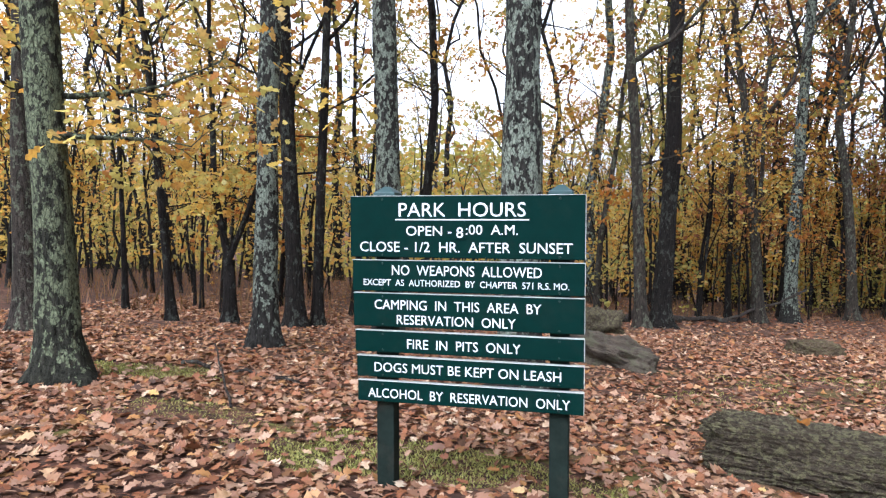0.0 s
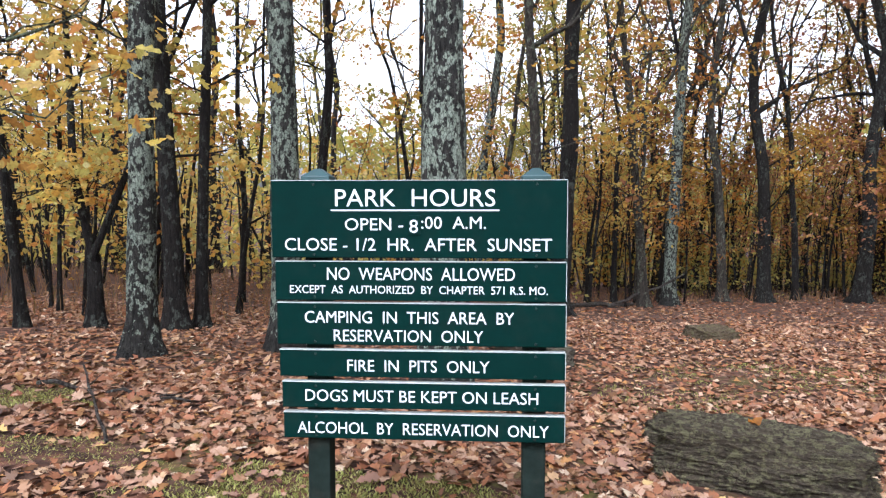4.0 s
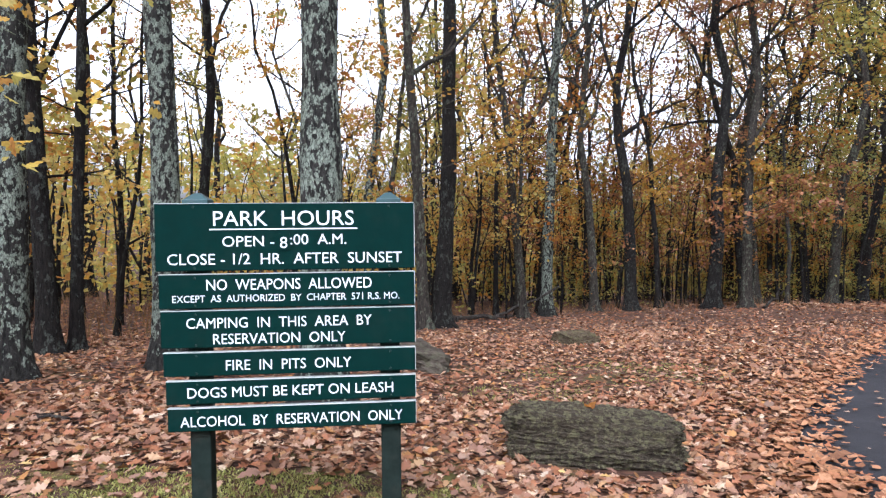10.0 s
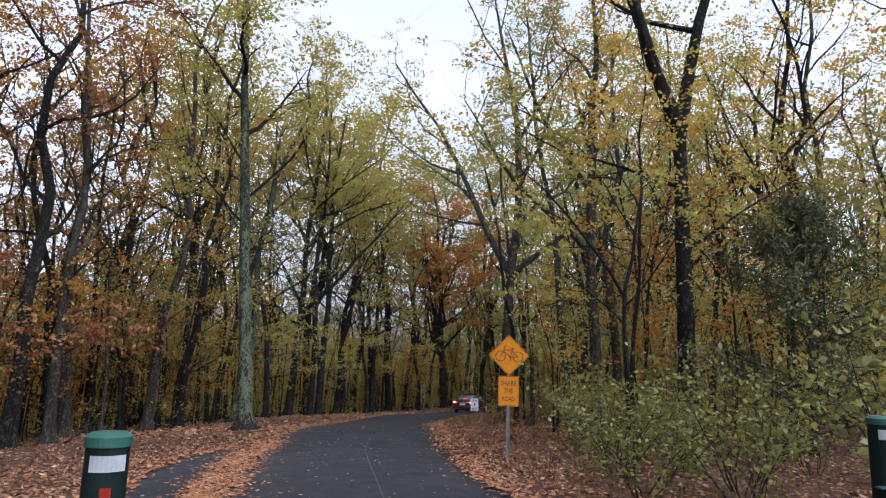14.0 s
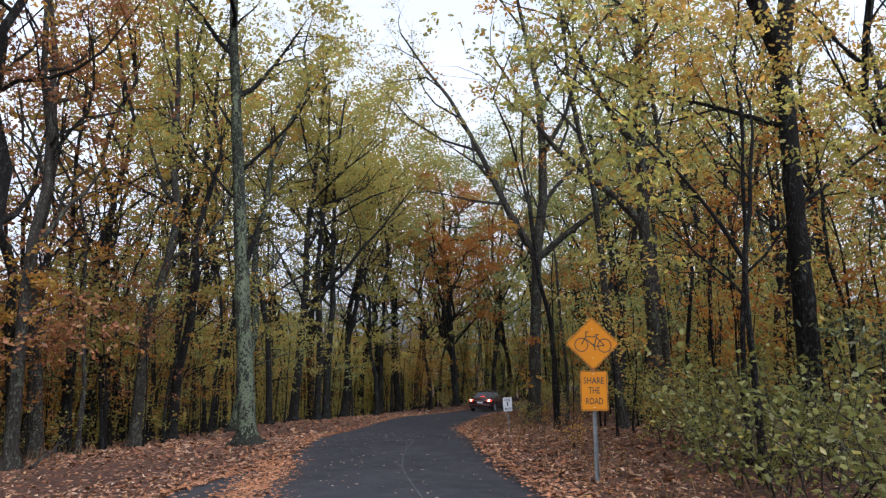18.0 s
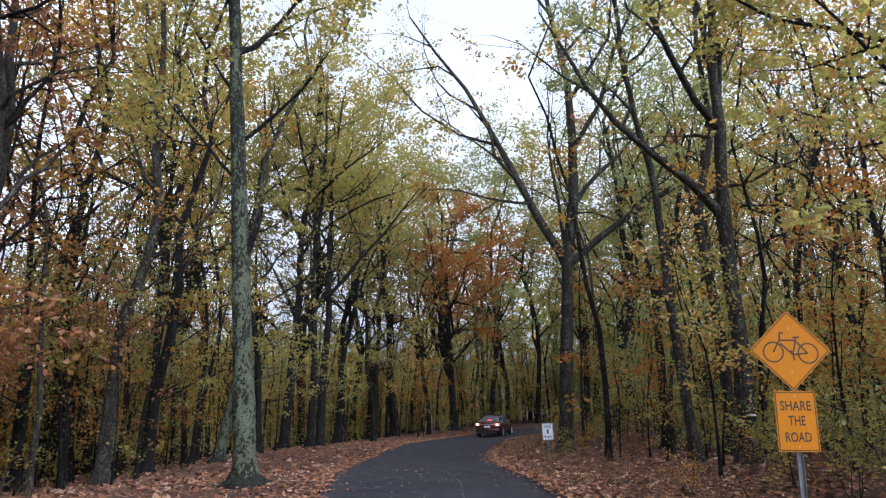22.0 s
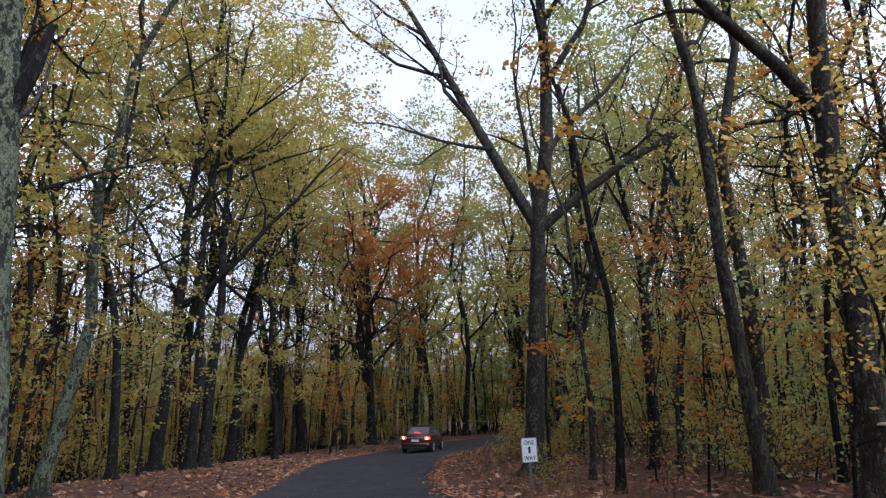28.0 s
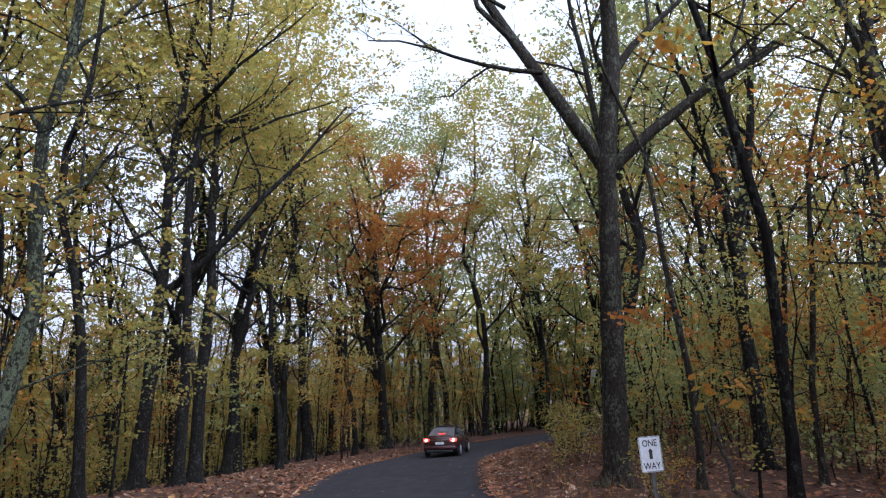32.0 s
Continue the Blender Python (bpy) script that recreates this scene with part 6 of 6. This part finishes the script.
def bare(x, y):
    """Mossy, thinly covered ground round the sign: a few ragged patches, sparser past it."""
    f = np.array([noise.noise((a * 3.1, b * 3.1, 3.3)) + 0.6 * noise.noise((a * 8.3, b * 8.3, 1.3)) for a, b in zip(x, y)])
    d = np.full(np.shape(x), 9.0)
    for cx, cy, rx, ry in MOSS_PATCHES:
        d = np.minimum(d, np.hypot((x - cx) / rx, (y - cy) / ry))
    return (d + f * 0.7 < 1.0) & ((y < 6.5) | (np.sin(x * 913.7 + y * 571.3) > 0.45))


def off_road(x, y):
    return ~inside(ROAD_OUTLINE, x, y)


def build_litter():
    rng = np.random.default_rng(21)
    zones = (("near", 31000, -5.6, 6.2, 2.2, 7.2, 0.084, 4), ("middle", 30000, -8, 8, 6.5, 13.8, 0.085, 4), ("mid", 21000, -8, 24, 4, 26, 0.11, 4), ("verge", 16000, 5, 26, -1, 15, 0.1, 3), ("far", 15000, 16, 62, 4, 34, 0.19, 3))
    V, F, off = [], [], 0
    for name, n, x0, x1, y0, y1, size, pts in zones:
        x, y = litter_points(n, x0, x1, y0, y1, rng, off_road)
        thin = bare(x, y) & (rng.random(len(x)) < 0.95)
        if name == "near":
            u, w = (x - 2.44) * 0.914 - (y - 5.1) * 0.407, (x - 2.44) * 0.407 + (y - 5.1) * 0.914
            thin |= (u / 0.64) ** 2 + (w / 0.36) ** 2 < 1
        if name in ("near", "middle"):
            thin |= np.minimum(np.minimum(x - x0, x1 - x), np.minimum(y - y0 if name == "near" else 9.0, y1 - y if name == "middle" else 9.0)) < rng.random(len(x)) ** 1.5 * 2.0
        if name == "mid":
            blur = rng.normal(0, 0.8, len(x))
            thin |= (x < 6.5 + blur) & (x > -6.5 + blur) & (y < 12 + blur)
        x, y = x[~thin], y[~thin]
        z = ground_z(x, y) + 0.012
        v, f = oak_leaves(x, y, z, size, rng) if name == "near" else star_leaves(x, y, z, size, rng, pts, 0.7)
        V.append(v)
        F.append(f + off)
        off += len(v)
    ob = link_mesh("leaf_litter", np_mesh("leaf_litter", np.vstack(V), np.vstack(F)), LITTER)
    tagged(ob, "deep drift of curled brown and russet oak leaves", "fallen leaves", kind="stuff")
    # the tongue of leaves between the turnout and the road, and what lies loose on the asphalt
    n = 5200
    i = rng.integers(0, len(TONGUE), n)
    p = TONGUE[i] + rng.normal(0, 0.24, (n, 2))
    w = 260
    line = spline([(4.0, 3.3), (4.8, 4.2), (6.2, 5.4), (8.0, 7.2)], 10)
    lp = line[rng.integers(0, len(line), w)] + rng.normal(0, 0.55, (w, 2))
    on = inside(ROAD_OUTLINE, lp[:, 0], lp[:, 1])
    p = np.vstack([p, lp[on]])
    v1, f1 = star_leaves(p[:, 0], p[:, 1], road_z(p[:, 0], p[:, 1]) + 0.002, 0.085, rng, 5, 0.45)
    m = 5200
    e = np.vstack([ROAD_LEFT[30:150], ROAD_RIGHT[40:150]])
    q = e[rng.integers(0, len(e), m)] + rng.normal(0, 0.15, (m, 2))
    v2, f2 = star_leaves(q[:, 0], q[:, 1], road_z(q[:, 0], q[:, 1]) + 0.0, 0.095, rng, 4, 0.6)
    ob = link_mesh("leaf_drift", np_mesh("leaf_drift", np.vstack([v1, v2]), np.vstack([f1, f2 + len(v1)])), DRIFT)
    tagged(ob, "loose russet leaves drifted over the asphalt edge", "fallen leaves", kind="stuff")
    k = 9000
    c = e[rng.integers(0, len(e), k)] + rng.normal(0, 0.75, (k, 2))
    c = c[off_road(c[:, 0], c[:, 1])]
    v3, f3 = star_leaves(c[:, 0], c[:, 1], ground_z(c[:, 0], c[:, 1]) + 0.02, 0.1, rng, 4, 0.7)
    ob = link_mesh("verge_leaves", np_mesh("verge_leaves", v3, f3), DRIFT)
    tagged(ob, "fresh orange-brown leaves banked along the road verge", "fallen leaves", kind="stuff")
    x, y = litter_points(1100, 2, 56, -2, 28, rng, lambda a, b: inside(ROAD_OUTLINE, a, b))
    x2, y2 = litter_points(900, 3, 24, 0, 16, rng, lambda a, b: inside(ROAD_OUTLINE, a, b))
    x, y = np.r_[x, x2], np.r_[y, y2]
    v, f = star_leaves(x, y, road_z(x, y) + 0.001, 0.062, rng, 4, 0.25)
    ob = link_mesh("road_leaves", np_mesh("road_leaves", v, f), ROADLEAF)
    tagged(ob, "pale wet leaves scattered on the asphalt", "fallen leaves", kind="stuff")


def loose_leaves():
    """The leaves lying singly on top, nearest the sign."""
    rng = np.random.default_rng(88)
    kinds = []
    for i in range(9):
        v, f = oak_leaves(np.zeros(1), np.zeros(1), np.zeros(1), 0.1, rng, 0.8)
        me = np_mesh("fallen_leaf", v, f)
        me.materials.append(LOOSE)
        kinds.append(me)
    for i in range(300):
        x, y = rng.uniform(-3.4, 3.6), rng.uniform(2.9, 6.4)
        ob = new("fallen_leaf", kinds[i % 9])
        ob.matrix_basis = pose(x, y, float(ground_z(x, y)) + 0.03, rng.normal(0, 9), rng.normal(0, 9), rng.uniform(0, 360)) @ Matrix.Scale(rng.uniform(0.7, 1.25), 4)
        ob.parent = ground


def blades(name, label, x, y, h, rng, material, spread=0.05, lean=0.5, width=0.006):
    n = len(x)
    z = ground_z(x, y)
    a, b = rng.uniform(0, 6.28, n), rng.uniform(0, 6.28, n)
    hh = h * rng.uniform(0.4, 1.2, n)
    B = np.stack([x, y, z], 1)
    s = np.stack([np.cos(a), np.sin(a), 0 * a], 1) * width
    l = np.stack([np.cos(b), np.sin(b), 0 * b], 1) * (lean * hh)[:, None]
    up = np.stack([0 * a, 0 * a, hh], 1)
    V = np.stack([B - s, B + s, B + s * 0.7 + l * 0.35 + up * 0.6, B - s * 0.7 + l * 0.35 + up * 0.6, B + l + up], 1).reshape(-1, 3)
    o = np.arange(n)[:, None] * 5
    F = np.vstack([o + np.array([0, 1, 2]), o + np.array([0, 2, 3]), o + np.array([3, 2, 4])])
    ob = link_mesh(name, np_mesh(name, V, F), material)
    return tagged(ob, label, "grass", kind="stuff")


build_litter()
resting_leaf()


def seam(points, w):
    """A pale, leaf-filled seam in the asphalt."""
    line = spline(points, 8)
    d = np.gradient(line, axis=0)
    n = np.stack([-d[:, 1], d[:, 0]], 1) / (np.linalg.norm(d, axis=1, keepdims=True) + 1e-9)
    wr = np.random.default_rng(3).uniform(0.3, 1.0, len(line))[:, None] * w
    V = np.stack([line - n * wr, line + n * wr], 1).reshape(-1, 2)
    z = road_height(V[:, 0], V[:, 1]) + 0.004
    i = np.arange(len(line) - 1)[:, None] * 2
    ob = link_mesh("road_seam", np_mesh("road_seam", np.c_[V, z], i + np.array([0, 2, 3, 1])), M_SEAM)
    tagged(ob, "pale worn seam curving along the asphalt", "road seam", kind="structure")


def road_height(x, y):
    """The crowned surface of the road."""
    dl, dr = line_distance(ROAD_LEFT, x, y), line_distance(ROAD_RIGHT, x, y)
    return ground_z(x, y) + 0.012 + 0.035 * np.sin(np.pi * dl / (dl + dr + 1e-6))


loose_leaves()
seam([(8.0, 4.2), (10.5, 6.0), (13.7, 8.3), (16.3, 10.1), (18.8, 11.5), (21.2, 12.7), (24, 14.6)], 0.010)
rng = np.random.default_rng(31)
x, y = litter_points(220000, -4, 6, 3.6, 9, rng, lambda a, b: bare(a, b))
blades("moss_tufts", "short bright moss and grass tufts round the sign", x, y, 0.022, rng, MOSSY, lean=1.1, width=0.0045)
x, y = litter_points(9000, -14, 20, 9, 26, rng, lambda a, b: (b > 10.5 + 1.1 * np.clip(a + 3, 0, 11)) & off_road(a, b))
blades("dry_grass", "dry tan grass and weeds at the edge of the trees", x, y, 0.45, rng, GRASS, lean=0.5, width=0.006)
x, y = litter_points(10000, 7, 46, -1, 20, rng, lambda a, b: (line_distance(ROAD_RIGHT[40:140], a, b) < 3.2) & (line_distance(ROAD_RIGHT[40:140], a, b) > 0.7) & off_road(a, b))
blades("dry_grass", "dry tan grass and weeds along the road verge", x, y, 0.5, rng, GRASS, lean=0.6, width=0.006)


def stick(label, a, b, r, seed, name="fallen_branch"):
    rng = np.random.default_rng(seed)
    a, b = np.array(a, float), np.array(b, float)
    t = Tubes()
    n = 8
    p = a + (b - a) * np.linspace(0, 1, n)[:, None] + np.r_[np.zeros((1, 3)), rng.normal(0, 0.03 * np.linalg.norm(b - a) / 2, (n - 2, 3)), np.zeros((1, 3))]
    t.add(p, r * (1 - 0.5 * np.linspace(0, 1, n)), 7)
    for j in (3, 5):
        q = limb_path(p[j], turned(b - a, rng, 0.7), np.linalg.norm(b - a) * 0.25, rng, 4, 0.2, 0.0)
        t.add(q, r * 0.45 * (1 - 0.7 * np.linspace(0, 1, 4)), 5)
    ob = link_mesh(name, t.mesh(name), M_DEADWOOD, smooth=True)
    return tagged(ob, label, "branch")


def on_ground(x, y, up=0.03):
    return (x, y, float(ground_z(x, y)) + up)


stick("thin dead branch poking up out of the leaves", on_ground(-1.75, 5.0, 0.02), on_ground(-2.1, 5.4, 0.42), 0.012, 1)
stick("grey fallen log at the foot of the trees", on_ground(1.6, 14.9, 0.08), on_ground(6.2, 20.2, 0.08), 0.1, 2)
stick("pale broken branch leaning against a trunk", on_ground(5.4, 19.6, 0.05), on_ground(8.2, 21.5, 1.0), 0.05, 3)
stick("weathered grey branch lying on leaves", on_ground(-3.0, 6.4, 0.03), on_ground(-1.6, 6.0, 0.05), 0.02, 4)
stick("pale fallen branch under the trees", on_ground(15.4, 20.8, 0.05), on_ground(17.6, 22.6, 0.6), 0.05, 5)
stick("dark fallen branch in the brush", on_ground(31.8, 11.6, 0.03), on_ground(35.4, 11.9, 1.8), 0.05, 6)
